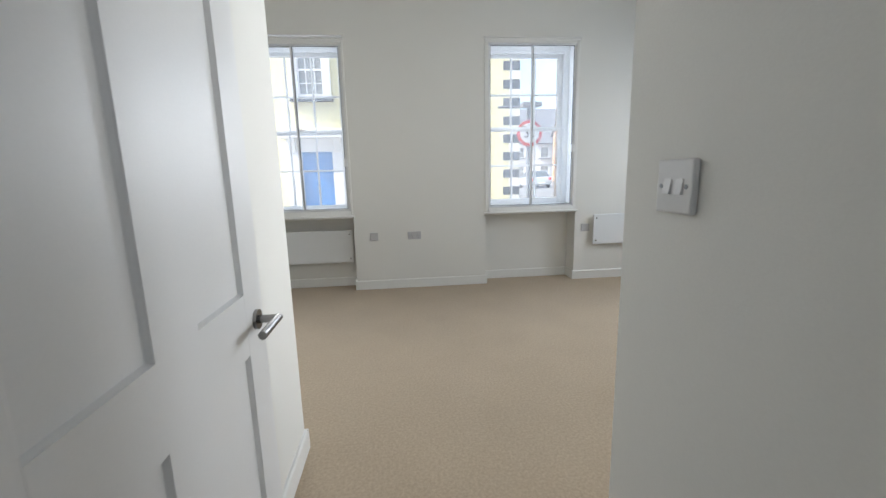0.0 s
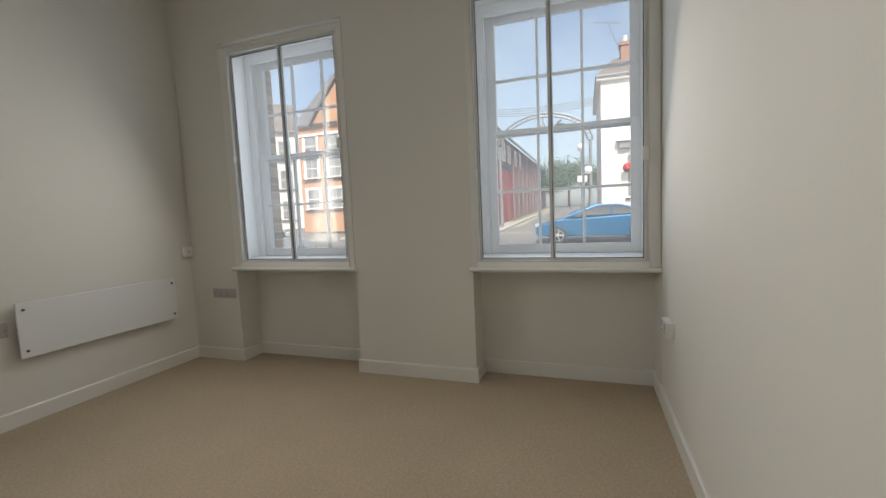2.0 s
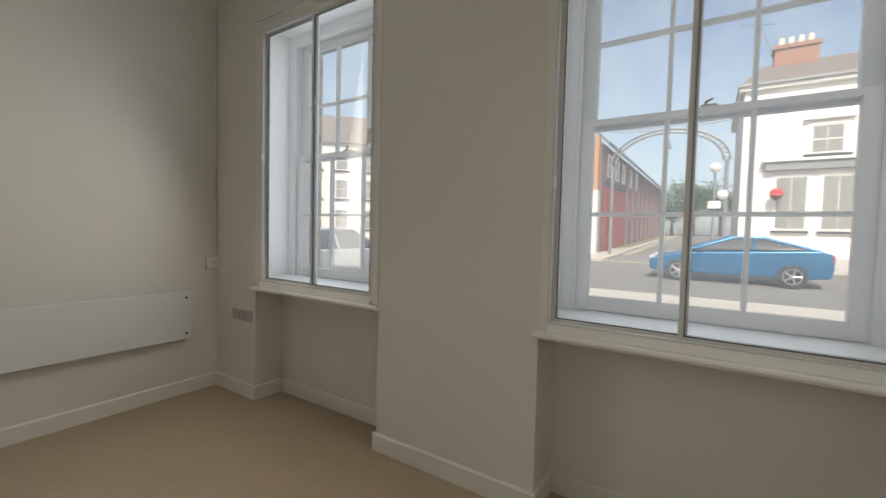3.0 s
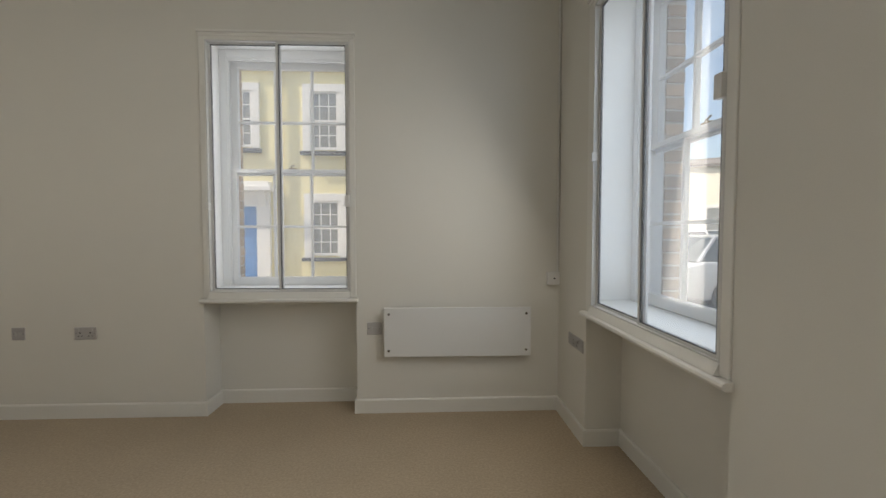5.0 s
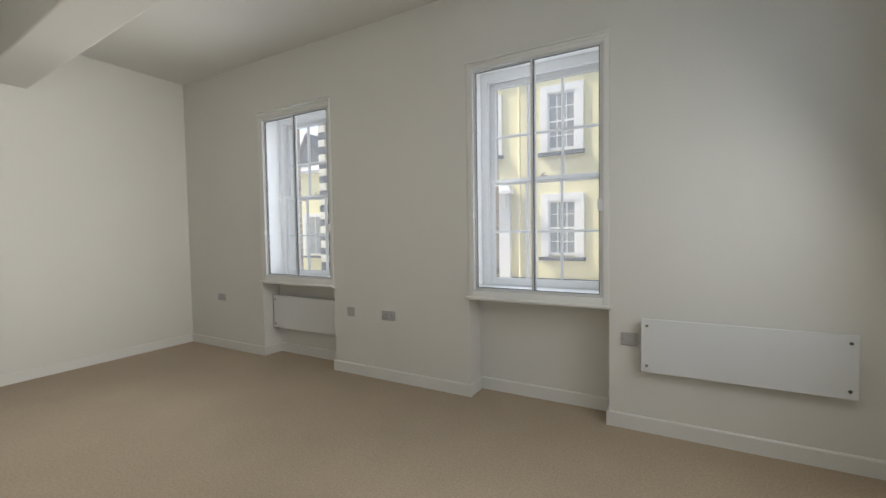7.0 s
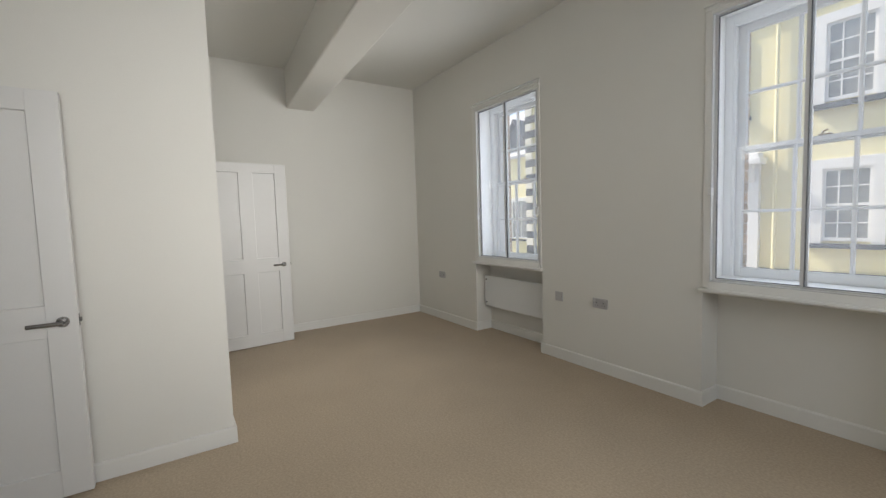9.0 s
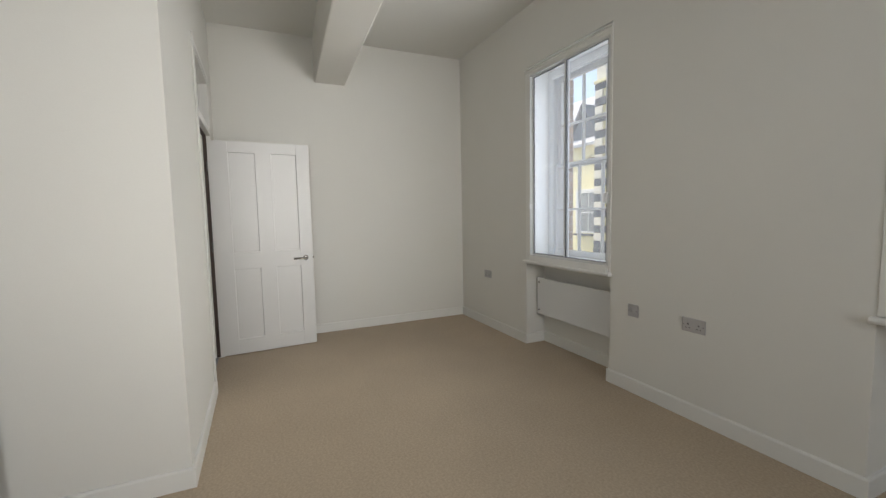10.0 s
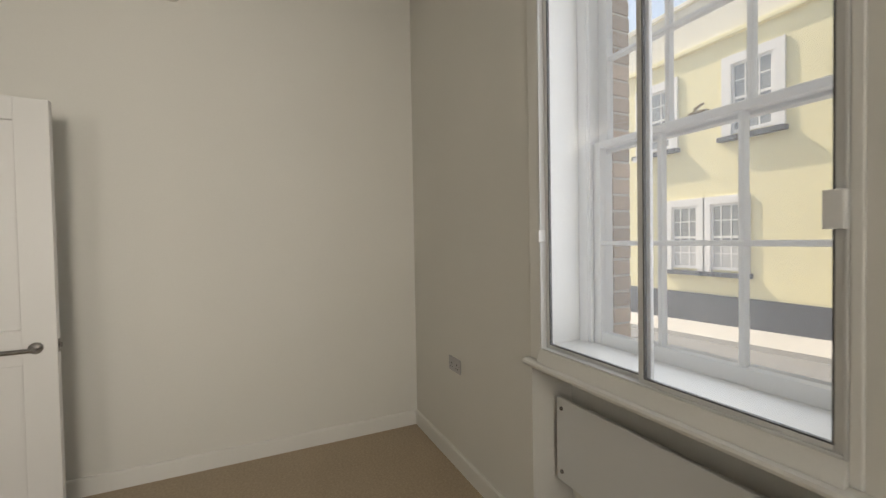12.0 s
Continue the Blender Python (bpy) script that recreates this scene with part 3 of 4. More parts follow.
# ---- doors ----
def door_leaf(name, label, m, handle_x):
    """A four-panel door hung at the origin, its leaf along +x, its seen face at y = 0."""
    W, Z0, Z1, T = 0.88, 0.012, 2.015, 0.042
    d = thing(name, label, "door", m=m, kind="structure")
    xs = [(0.0, 0.16), (0.39, 0.53), (0.76, W)]
    zs = [(Z0, 0.15), (0.825, 0.98), (1.915, Z1)]
    for a, b in (xs[0], xs[2]):
        boxes("stile", [(a, b, 0, T, Z0, Z1)], DOORP, d, bev=0.002)
    for a, b in zs:
        boxes("rail", [(xs[0][1], xs[2][0], 0.0003, T - 0.0003, a, b)], DOORP, d)
    for a, b in ((0.15, 0.825), (0.98, 1.915)):
        boxes("muntin", [(xs[1][0], xs[1][1], 0.0003, T - 0.0003, a, b)], DOORP, d)
        for x0, x1 in ((0.16, 0.39), (0.53, 0.76)):
            bm = bmesh.new()
            add_box(bm, x0, x1, 0.013, T - 0.013, a, b)
            part("panel", bm, DOORP, d)
            bm = bmesh.new()
            for y0, y1 in ((0.003, 0.013), (T - 0.003, T - 0.013)):
                add_prism(bm, [(x0, y0), (x0 + 0.004, y1), (x0, y1)], "z", a, b)
                add_prism(bm, [(x1, y0), (x1, y1), (x1 - 0.004, y1)], "z", a, b)
                add_prism(bm, [(y0, a), (y1, a), (y1, a + 0.004)], "x", x0, x1)
                add_prism(bm, [(y0, b), (y1, b - 0.004), (y1, b)], "x", x0, x1)
            part("panel_moulding", bm, DOORP, d)
    hz = 0.897
    bm = bmesh.new()
    add_cyl(bm, (handle_x, 0, hz), (handle_x, -0.009, hz), 0.026, 28)
    rose = part("handle_rose", bm, STEEL, d, "round satin steel handle rose")
    bm = bmesh.new()
    add_cyl(bm, (handle_x, -0.009, hz), (handle_x, -0.055, hz), 0.0105, 18)
    add_cyl(bm, (handle_x + 0.0105, -0.055, hz), (handle_x - 0.122, -0.055, hz), 0.0105, 18)
    part("lever", bm, STEEL, rose, "straight satin steel lever")
    boxes("latch_plate", [(W - 0.0005, W + 0.0015, 0.010, 0.032, hz - 0.03, hz + 0.03)], STEEL, d, "steel latch plate")
    boxes("latch_bolt", [(W + 0.001, W + 0.011, 0.014, 0.027, hz - 0.011, hz + 0.011)], STEEL, d, "steel latch bolt", bev=0.002)
    for z in (0.23, 1.05, 1.78):
        bm = bmesh.new()
        add_cyl(bm, (-0.006, -0.004, z - 0.05), (-0.006, -0.004, z + 0.05), 0.006, 12)
        add_box(bm, -0.003, -0.0005, -0.001, 0.032, z - 0.05, z + 0.05)
        part("hinge", bm, STEEL, d, "steel butt hinge")
    return d


door_leaf("door_1", "white four-panel entrance door standing open against the lobby wall", pose(-3.846, -4.292, 0, 0, 0, 90), 0.822)
ang = math.degrees(math.atan2(0.88, -0.057))
door_leaf("door_2", "white four-panel door standing open into the room", pose(-5.980, -2.778, 0, 0, 0, ang), 0.808)

f = thing("door_frame_2", "white painted door frame with a transom light above", "door frame", kind="structure")
boxes("jamb", [(-6.0195, -5.99, SW_Y - 0.133, SW_Y + 0.006, 0, 2.54)], TRIM, f, bev=0.003)
boxes("jamb", [(-5.155, -5.1205, SW_Y - 0.133, SW_Y + 0.006, 0, 2.54)], TRIM, f, bev=0.003)
boxes("head", [(-5.99, -5.155, SW_Y - 0.133, SW_Y + 0.006, 2.505, 2.5395)], TRIM, f, bev=0.003)
boxes("transom_bar", [(-5.99, -5.155, SW_Y - 0.133, SW_Y + 0.008, 2.05, 2.105)], TRIM, f, bev=0.003)
boxes("door_stop", [(-5.99, -5.977, SW_Y - 0.12, SW_Y - 0.06, 0, 2.05), (-5.168, -5.155, SW_Y - 0.12, SW_Y - 0.06, 0, 2.05), (-5.977, -5.168, SW_Y - 0.12, SW_Y - 0.06, 2.037, 2.05)], TRIM, f)
boxes("transom_pane", [(-5.99, -5.155, SW_Y - 0.07, SW_Y - 0.066, 2.105, 2.505)], GLASS, f)
boxes("glazing_bead", [(-5.99, -5.98, SW_Y - 0.066, SW_Y - 0.05, 2.105, 2.505), (-5.165, -5.155, SW_Y - 0.066, SW_Y - 0.05, 2.105, 2.505), (-5.98, -5.165, SW_Y - 0.066, SW_Y - 0.05, 2.105, 2.115), (-5.98, -5.165, SW_Y - 0.066, SW_Y - 0.05, 2.495, 2.505)], TRIM, f)
boxes("smoke_seal", [(-5.9897, -5.986, SW_Y - 0.059, SW_Y - 0.029, 0.01, 2.046), (-5.159, -5.1553, SW_Y - 0.059, SW_Y - 0.029, 0.01, 2.046), (-5.99, -5.155, SW_Y - 0.059, SW_Y - 0.029, 2.046, 2.0497)], SEAL, f, "dark brown door seal strip")
boxes("threshold", [(-5.99, -5.155, SW_Y - 0.085, SW_Y - 0.045, 0, 0.008)], GREYMETAL, f, "dark metal threshold strip", bev=0.003)
arch = [(-6.065, -6.0, 0, 2.60), (-5.14, -5.075, 0, 2.60)]
boxes("architrave", [(a, b, SW_Y + 0.0005, SW_Y + 0.012, z0, z1) for a, b, z0, z1 in arch[1:]] + [(-6.0, -5.14, SW_Y + 0.0065, SW_Y + 0.014, 2.525, 2.56)], TRIM, f, bev=0.003)

f = thing("door_frame_1", "white painted entrance door lining", "door frame", kind="structure")
boxes("jamb", [(-3.8995, -3.868, -4.455, -4.33, 0, 2.05)], TRIM, f)
boxes("jamb", [(-3.062, -3.0305, -4.455, -4.33, 0, 2.05)], TRIM, f)
boxes("head", [(-3.868, -3.062, -4.455, -4.33, 2.02, 2.0495)], TRIM, f)


# ---- heaters and electrical fittings ----
def panel_heater(label, x0, x1, z0, z1, y_wall, stand):
    """A slim flat electric panel heater on a wall that faces -y."""
    h = thing("panel_heater", label, "heater", "panel heaters", pose((x0 + x1) / 2, y_wall, (z0 + z1) / 2))
    hw, hh = (x1 - x0) / 2, (z1 - z0) / 2
    boxes("front_panel", [(-hw, hw, -stand, -stand + 0.012, -hh, hh)], HEATER, h, "flat white front panel", bev=0.004)
    boxes("back_case", [(-hw + 0.09, hw - 0.09, -stand + 0.0125, -0.0005, -hh + 0.05, hh - 0.05)], HEATER, h, bev=0.004)
    for u in (-hw + 0.034, hw - 0.034):
        for v in (-hh + 0.045, hh - 0.045):
            bm = bmesh.new()
            add_cyl(bm, (u, -stand + 0.001, v), (u, -stand - 0.006, v), 0.0085, 18)
            add_cyl(bm, (u, -stand - 0.006, v), (u, -stand - 0.0085, v), 0.0085, 18, 0.006)
            part("fixing_stud", bm, STEEL, h, "polished steel fixing stud")
    return h


panel_heater("long slim white electric panel heater on the wall", -1.252, -0.216, 0.416, 0.764, 0.0, 0.06)
panel_heater("slim white electric panel heater under the window sill", -5.0, -4.0, 0.298, 0.662, RECESS, 0.11)


def plate_base(name, label, m, w, h, mat, category, proud=0.008):
    """A plate on a wall; local x along the wall, -y out of it, origin at its centre."""
    p = thing(name, label, category, m=m)
    boxes("face_plate", [(-w / 2, w / 2, -proud, -0.0005, -h / 2, h / 2)], mat, p, bev=0.0035)
    for u in ((-w / 2 + 0.013, w / 2 - 0.013)):
        bm = bmesh.new()
        add_cyl(bm, (u, -proud - 0.0012, 0), (u, -proud + 0.002, 0), 0.0038, 12)
        part("screw", bm, GREYMETAL, p)
    return p


def socket(label, m, gangs=2, w=0.148, h=0.086, mat=None):
    p = plate_base("power_socket", label, m, w, h, mat or PLATE, "socket")
    p["group"] = "wall sockets"
    pr = 0.008
    for g in range(gangs):
        c = 0.0 if gangs == 1 else (-0.034, 0.034)[g]
        boxes("rocker", [(c - 0.007 + (0.012 if g else -0.012), c + 0.007 + (0.012 if g else -0.012), -pr - 0.003, -pr + 0.001, 0.014, 0.034)], GREYPL, p, bev=0.001)
        bm = bmesh.new()
        add_box(bm, c - 0.004, c + 0.004, -pr - 0.0008, -pr + 0.002, 0.0, 0.009)
        for s in (-1, 1):
            add_box(bm, c + s * 0.011 - 0.0035, c + s * 0.011 + 0.0035, -pr - 0.0008, -pr + 0.002, -0.021, -0.0155)
        part("pin_slots", bm, DARK, p)
    return p


def spur(label, m, w=0.088):
    p = plate_base("fused_spur", label, m, w, 0.088, PLATE, "switch plate")
    boxes("rocker", [(-0.026, -0.012, -0.011, -0.007, -0.013, 0.013)], GREYPL, p, bev=0.001)
    boxes("fuse_holder", [(0.004, 0.028, -0.0095, -0.007, -0.009, 0.009)], GREYPL, p, bev=0.001)
    return p


spur("square brushed silver switch plate on the pier", pose(-3.752, 0, 0.594))
socket("brushed silver double wall socket on the pier", pose(-3.308, 0, 0.593))
socket("brushed silver double wall socket near the corner", pose(-5.765, 0, 0.608))
spur("brushed silver heater switch plate beside the panel heater", pose(-1.326, 0, 0.608), 0.1)
socket("brushed silver double wall socket beside the window recess", pose(0, -0.36, 0.592, 0, 0, -90), 2, 0.25, 0.08)
surf = socket("white surface-mounted wall socket", pose(-0.30, SE_Y + 0.032, 0.535, 0, 0, 180), 2, 0.148, 0.086, WHITEPL)
boxes("back_box", [(-0.073, 0.073, 0.0, 0.0316, -0.042, 0.042)], WHITEPL, surf, "white surface back box", bev=0.003)
socket("brushed silver double wall socket in the dim hall", pose(WEST, -3.2, 0.52, 0, 0, 90))

sw = plate_base("light_switch", "grey two-gang light switch on the lobby wall", pose(LOB_E, -3.928, 1.231, 0, 0, -90), 0.085, 0.085, SWITCHPL, "light switch", 0.012)
for c in (-0.014, 0.014):
    bm = bmesh.new()
    add_prism(bm, [(-0.0115, -0.012), (-0.0165, -0.012), (-0.0125, 0.012), (-0.0115, 0.012)], "x", c - 0.0085, c + 0.0085)
    part("rocker", bm, SWITCHPL, sw, "pale grey rocker")

fb = thing("junction_box", "small white surface-mounted cable box in the corner", "junction box", m=pose(-0.046, 0, 0.962))
boxes("case", [(-0.044, 0.044, -0.034, -0.0005, -0.046, 0.046)], WHITEPL, fb, bev=0.004)
boxes("lid_seam", [(-0.0445, 0.0445, -0.026, -0.0245, -0.0465, 0.0465)], GREYPL, fb)
bm = bmesh.new()
add_cyl(bm, (0.004, -0.036, 0.0), (0.004, -0.033, 0.0), 0.006, 14)
part("button", bm, DARK, fb, "small dark indicator")
bm = bmesh.new()
add_cyl(bm, (0.030, -0.012, 0.046), (0.030, -0.012, CEIL_Z - 0.962), 0.0055, 10)
part("cable", bm, WHITEPL, fb, "thin white cable running up to the ceiling")


# ---- outside: ground and street ----
G = -0.6
SLOPE = 0.03


def gz(x):
    """The street climbs gently to the east."""
    return -0.3 + SLOPE * max(-30.0, min(70.0, x))


def sloped(name, rows, mat, parent=None, label=""):
    """Strips of ground whose top lies h above the sloping street; rows: x0, x1, y0, y1, h."""
    bm = bmesh.new()
    for x0, x1, y0, y1, h in rows:
        xs = sorted({x0, x1} | {v for v in (-30.0, 70.0) if x0 < v < x1})
        prof = [(x, gz(x) + h - 0.4) for x in xs] + [(x, gz(x) + h) for x in reversed(xs)]
        add_prism(bm, prof, "y", y0, y1)
    return part(name, bm, mat, parent, label)


structure(sloped("ground", [(-900, 900, -900, 900, -0.13)], GROUNDM), "pale ground reaching to the horizon", "ground")
structure(sloped("road", [(-30, 70, 2.1, 6.6, -0.09), (4.2, 16.0, 6.6, 140, -0.091), (8.6, 17.0, -60, 2.1, -0.092), (17, 69, -3.2, 0.9, -0.0925)], ASPHALT), "sunlit grey asphalt road", "road")
pav = structure(sloped("pavement", [(-30, 2.1, 0.541, 2.0, 0), (0.541, 8.5, -20, 0.541, 0), (-30, 4.0, 6.7, 7.96, 0), (16.2, 21.4, 6.7, 9.0, 0), (17.1, 24.0, -16, -3.3, 0), (17.1, 21.6, 0.8, 2.9, 0), (21.6, 66, 0.8, 1.75, 0)], PAVING), "pale concrete street pavement", "pavement")
sloped("kerb", [(-30, 2.1, 2.0, 2.1, 0.004), (-30, 4.1, 6.6, 6.7, 0.004), (17.0, 17.1, -16, -3.3, 0.004), (8.5, 8.6, -20, 0.6, 0.004), (17.0, 17.1, 0.7, 2.9, 0.004), (17.1, 66, 0.7, 0.8, 0.004), (2.1, 8.6, 0.541, 0.641, 0.004)], PAVING, pav, "pale stone kerb")
structure(sloped("verge", [(26.0, 66, 1.15, 1.75, 0.03)], GRASSM), "dry grassy verge along the warehouse", "verge")
structure(sloped("road_marking", [(21.5, 66, 0.3, 0.4, -0.085), (21.5, 66, 0.5, 0.6, -0.085), (17.3, 17.5, -3.0, 0.7, -0.085)] + [(x, x + 2.0, -1.25, -1.13, -0.085) for x in range(19, 60, 6)], LINEPAINT), "faded pale yellow and white road lines", "road marking")


def house_window(house, w, z0, z1, cols, rows_, sill_w, surround, m, wide_sill=True, rail=True):
    """A window on a face that looks to local -y: surround, frame with bars, panes, sill."""
    win = new("window")
    win.parent = house
    win.matrix_local = m
    h = z1 - z0
    s = surround
    bm = bmesh.new()
    add_box(bm, -w / 2 - s, -w / 2, -0.05, 0.0, z0 - 0.05, z1 + s)
    add_box(bm, w / 2, w / 2 + s, -0.05, 0.0, z0 - 0.05, z1 + s)
    add_box(bm, -w / 2, w / 2, -0.05, 0.0, z1, z1 + s)
    part("surround", bm, WHITEMAS, win, "white painted window surround")
    bm = bmesh.new()
    f = 0.05
    add_box(bm, -w / 2, -w / 2 + f, -0.02, 0.02, z0, z1)
    add_box(bm, w / 2 - f, w / 2, -0.02, 0.02, z0, z1)
    add_box(bm, -w / 2 + f, w / 2 - f, -0.02, 0.02, z1 - f, z1)
    add_box(bm, -w / 2 + f, w / 2 - f, -0.02, 0.02, z0, z0 + f * 1.4)
    if rail:
        add_box(bm, -w / 2 + f, w / 2 - f, -0.018, 0.02, (z0 + z1) / 2 - 0.025, (z0 + z1) / 2 + 0.025)
    for k in range(1, cols):
        u = -w / 2 + k * w / cols
        add_box(bm, u - 0.012, u + 0.012, -0.014, 0.01, z0 + f, z1 - f)
    for k in range(1, rows_):
        v = z0 + k * h / rows_
        add_box(bm, -w / 2 + f, w / 2 - f, -0.0135, 0.01, v - 0.012, v + 0.012)
    part("frame", bm, WHITEMAS, win, "white painted window frame")
    boxes("pane", [(-w / 2 + f, w / 2 - f, -0.004, 0.004, z0 + f, z1 - f)], HOUSEGLASS, win, "dark reflecting glass")
    if wide_sill:
        boxes("sill", [(-sill_w / 2, sill_w / 2, -0.16, 0.0, z0 - 0.14, z0 - 0.05)], BLACKMAS, win, "dark painted projecting sill")
    return win


# yellow rendered house across the street
yh = thing("yellow_house", "pale yellow rendered house with black and cream quoins", "house", m=pose(0, 8.0, 0))
bm = bmesh.new()
add_box(bm, -12.27, 0.23, 0.02, 9.0, 0.05, 5.45)
part("wall", bm, YELLOW, yh, "pale yellow rendered wall")
boxes("plinth", [(-12.30, 0.26, -0.03, 9.03, G - 0.5, 0.05)], BLACKMAS, yh, "black painted plinth")
boxes("string_course", [(-12.32, 0.28, -0.07, 9.05, 5.45, 5.56)], YELLOW, yh, "yellow moulded string course", bev=0.02)
boxes("parapet", [(-12.27, 0.23, 0.03, 9.0, 5.56, 6.55)], CREAM, yh, "cream rendered parapet")
boxes("coping", [(-12.34, 0.30, -0.04, 9.07, 6.55, 6.66)], CREAM, yh, "cream coping", bev=0.02)
for side, x_edge in ((-1, 0.23), (1, -12.27)):
    n = 0
    z = 0.06
    while z < 5.4:
        hgt = 0.26
        long_ = n % 2 == 0
        wq = 0.48 if long_ else 0.30
        a, b = (x_edge - wq, x_edge + 0.025) if side < 0 else (x_edge - 0.025, x_edge + wq)
        mq = BLACKMAS if long_ else CREAM
        boxes("quoin_block", [(a, b, -0.02, 0.5, z, z + hgt - 0.012)], mq, yh, "black painted quoin block" if long_ else "cream painted quoin block", bev=0.008)
        z += hgt
        n += 1
boxes("door_leaf", [(-6.25, -5.33, -0.01, 0.05, -0.3, 1.97)], BLUEDOOR, yh, "bright blue panelled front door")
for x0 in (-6.16, -5.74):
    for z0, z1 in ((-0.15, 0.6), (0.75, 1.30), (1.42, 1.86)):
        boxes("door_panel", [(x0, x0 + 0.33, -0.022, -0.01, z0, z1)], BLUEDOOR, yh, bev=0.008)
boxes("door_surround", [(-6.6, -6.25, -0.10, 0.02, G, 2.35), (-5.33, -5.0, -0.10, 0.02, G, 2.35), (-6.25, -5.33, -0.10, 0.02, 1.97, 2.35)], WHITEMAS, yh, "white painted door surround")
boxes("door_hood", [(-6.72, -4.9, -0.32, 0.02, 2.35, 2.48), (-6.66, -4.96, -0.24, 0.02, 2.48, 2.6)], WHITEMAS, yh, "white moulded door hood", bev=0.015)
for x in (-6.43, -5.17):
    bm = bmesh.new()
    add_prism(bm, [(-0.10, 1.95), (-0.26, 2.35), (-0.10, 2.35)], "x", x - 0.09, x + 0.09)
    part("bracket", bm, WHITEMAS, yh, "white scrolled bracket")
boxes("door_step", [(-6.4, -5.2, -0.5, -0.03, G - 0.2, G + 0.17), (-6.4, -5.2, -0.25, -0.03, G + 0.17, G + 0.3)], PAVING, yh, "pale stone door steps", bev=0.01)
for c, w, z0, z1, cols, rows_ in ((-5.80, 0.72, 3.5, 4.95, 3, 4), (-3.59, 0.72, 0.68, 2.12, 3, 4), (-3.60, 0.72, 3.44, 4.94, 3, 4), (-8.42, 0.76, 3.44, 4.86, 3, 4), (-10.55, 0.76, 3.44, 4.86, 3, 4)):
    house_window(yh, w, z0, z1, cols, rows_, w + 0.46, 0.19, pose(c, 0.02, 0))
for c in (-9.83, -8.92):
    win = house_window(yh, 0.62, 0.60, 2.02, 3, 4, 1.02, 0.16, pose(c, 0.02, 0))
    boxes("net_curtain", [(-0.255, 0.255, -0.0085, -0.0045, 0.68, 1.20)], NETTING, win, "pale net curtain")
bm = bmesh.new()
add_cyl(bm, (-4.72, -0.06, 0.05), (-4.72, -0.06, 5.4), 0.035, 10)
part("downpipe", bm, YELLOW, yh, "yellow painted downpipe")
bm = bmesh.new()
add_cyl(bm, (-10.92, -0.06, 0.05), (-10.92, -0.06, 3.3), 0.045, 10)
add_box(bm, -11.1, -10.74, -0.14, 0.0, 3.25, 3.36)
part("downpipe", bm, WHITEMAS, yh, "white painted downpipe")


def gable_house(name, label, m, w, d, eave, ridge, wallmat, roofmat, wins, gable_front=True, chimney=None):
    """A house with a pitched roof; its front looks to local -y, w wide, d deep, base at the ground."""
    h = thing(name, label, "house", m=m)
    bm = bmesh.new()
    if gable_front:
        add_prism(bm, [(-w / 2, 0), (w / 2, 0), (w / 2, eave), (0, ridge - 0.06), (-w / 2, eave)], "y", 0, d)
    else:
        add_prism(bm, [(0, 0), (d, 0), (d, eave), (d / 2, ridge - 0.06), (0, eave)], "x", -w / 2, w / 2)
    part("wall", bm, wallmat, h)
    bm = bmesh.new()
    o, th = 0.25, 0.14
    if gable_front:
        k = (ridge - eave) / (w / 2)
        add_prism(bm, [(-w / 2 - o, eave - k * o), (0, ridge), (w / 2 + o, eave - k * o), (w / 2 + o, eave - k * o + th), (0, ridge + th), (-w / 2 - o, eave - k * o + th)], "y", -o, d + o)
    else:
        k = (ridge - eave) / (d / 2)
        add_prism(bm, [(-o, eave - k * o), (d / 2, ridge), (d + o, eave - k * o), (d + o, eave - k * o + th), (d / 2, ridge + th), (-o, eave - k * o + th)], "x", -w / 2 - o, w / 2 + o)
    part("roof", bm, roofmat, h)
    for u, z0, z1, ww in wins:
        house_window(h, ww, z0, z1, 2, 2, ww + 0.4, 0.14, pose(u, -0.004, 0))
    if chimney:
        u, v, top = chimney
        boxes("chimney", [(u - 0.75, u + 0.75, v - 0.4, v + 0.4, eave, top), (u - 0.85, u + 0.85, v - 0.5, v + 0.5, top, top + 0.18)], ORANGE, h, "orange brick chimney stack")
        for k in (-0.5, 0, 0.5):
            bm = bmesh.new()
            add_cyl(bm, (u + k, v, top + 0.18), (u + k, v, top + 0.75), 0.15, 12, 0.12)
            part("chimney_pot", bm, CREAM, h, "pale chimney pot")
    return h


gable_house("gabled_house", "pale yellow house with a slate roof coloured as sunlit and white sashes", pose(-18.3, 12.4, gz(-18.3) - 0.1), 8.6, 8, 5.6, 9.0, YELLOW, PALESLATE,
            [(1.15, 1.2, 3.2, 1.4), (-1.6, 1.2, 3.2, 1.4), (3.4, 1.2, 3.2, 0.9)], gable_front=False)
# dark slate on this gable paints in its shadow
dg = thing("roof_gable", "gable on the roof, its shadow put into a dark slate colour", "gable", m=pose(-17.6, 12.3, gz(-18.3) - 0.1))
bm = bmesh.new()
add_prism(bm, [(-1.0, 5.7), (1.0, 5.7), (0, 7.3)], "y", 0.2, 3.0)
part("gable_wall", bm, SLATE, dg)
bm = bmesh.new()
add_prism(bm, [(-1.2, 5.5), (0, 7.35), (1.2, 5.5), (1.2, 5.65), (0, 7.5), (-1.2, 5.65)], "y", 0.0, 3.2)
part("gable_roof", bm, SLATE, dg)
gable_house("pale_house", "pale rendered house with a grey-brown tiled roof", pose(26.2, 25, gz(14), 0, 0, -45), 10, 9, 9.2, 12.6, WHITEMAS, TILE,
            [(u, z, z + 1.7, 1.1) for u in (-3.6, -1.2, 1.2, 3.6) for z in (1.2, 4.0, 6.6)], gable_front=False)
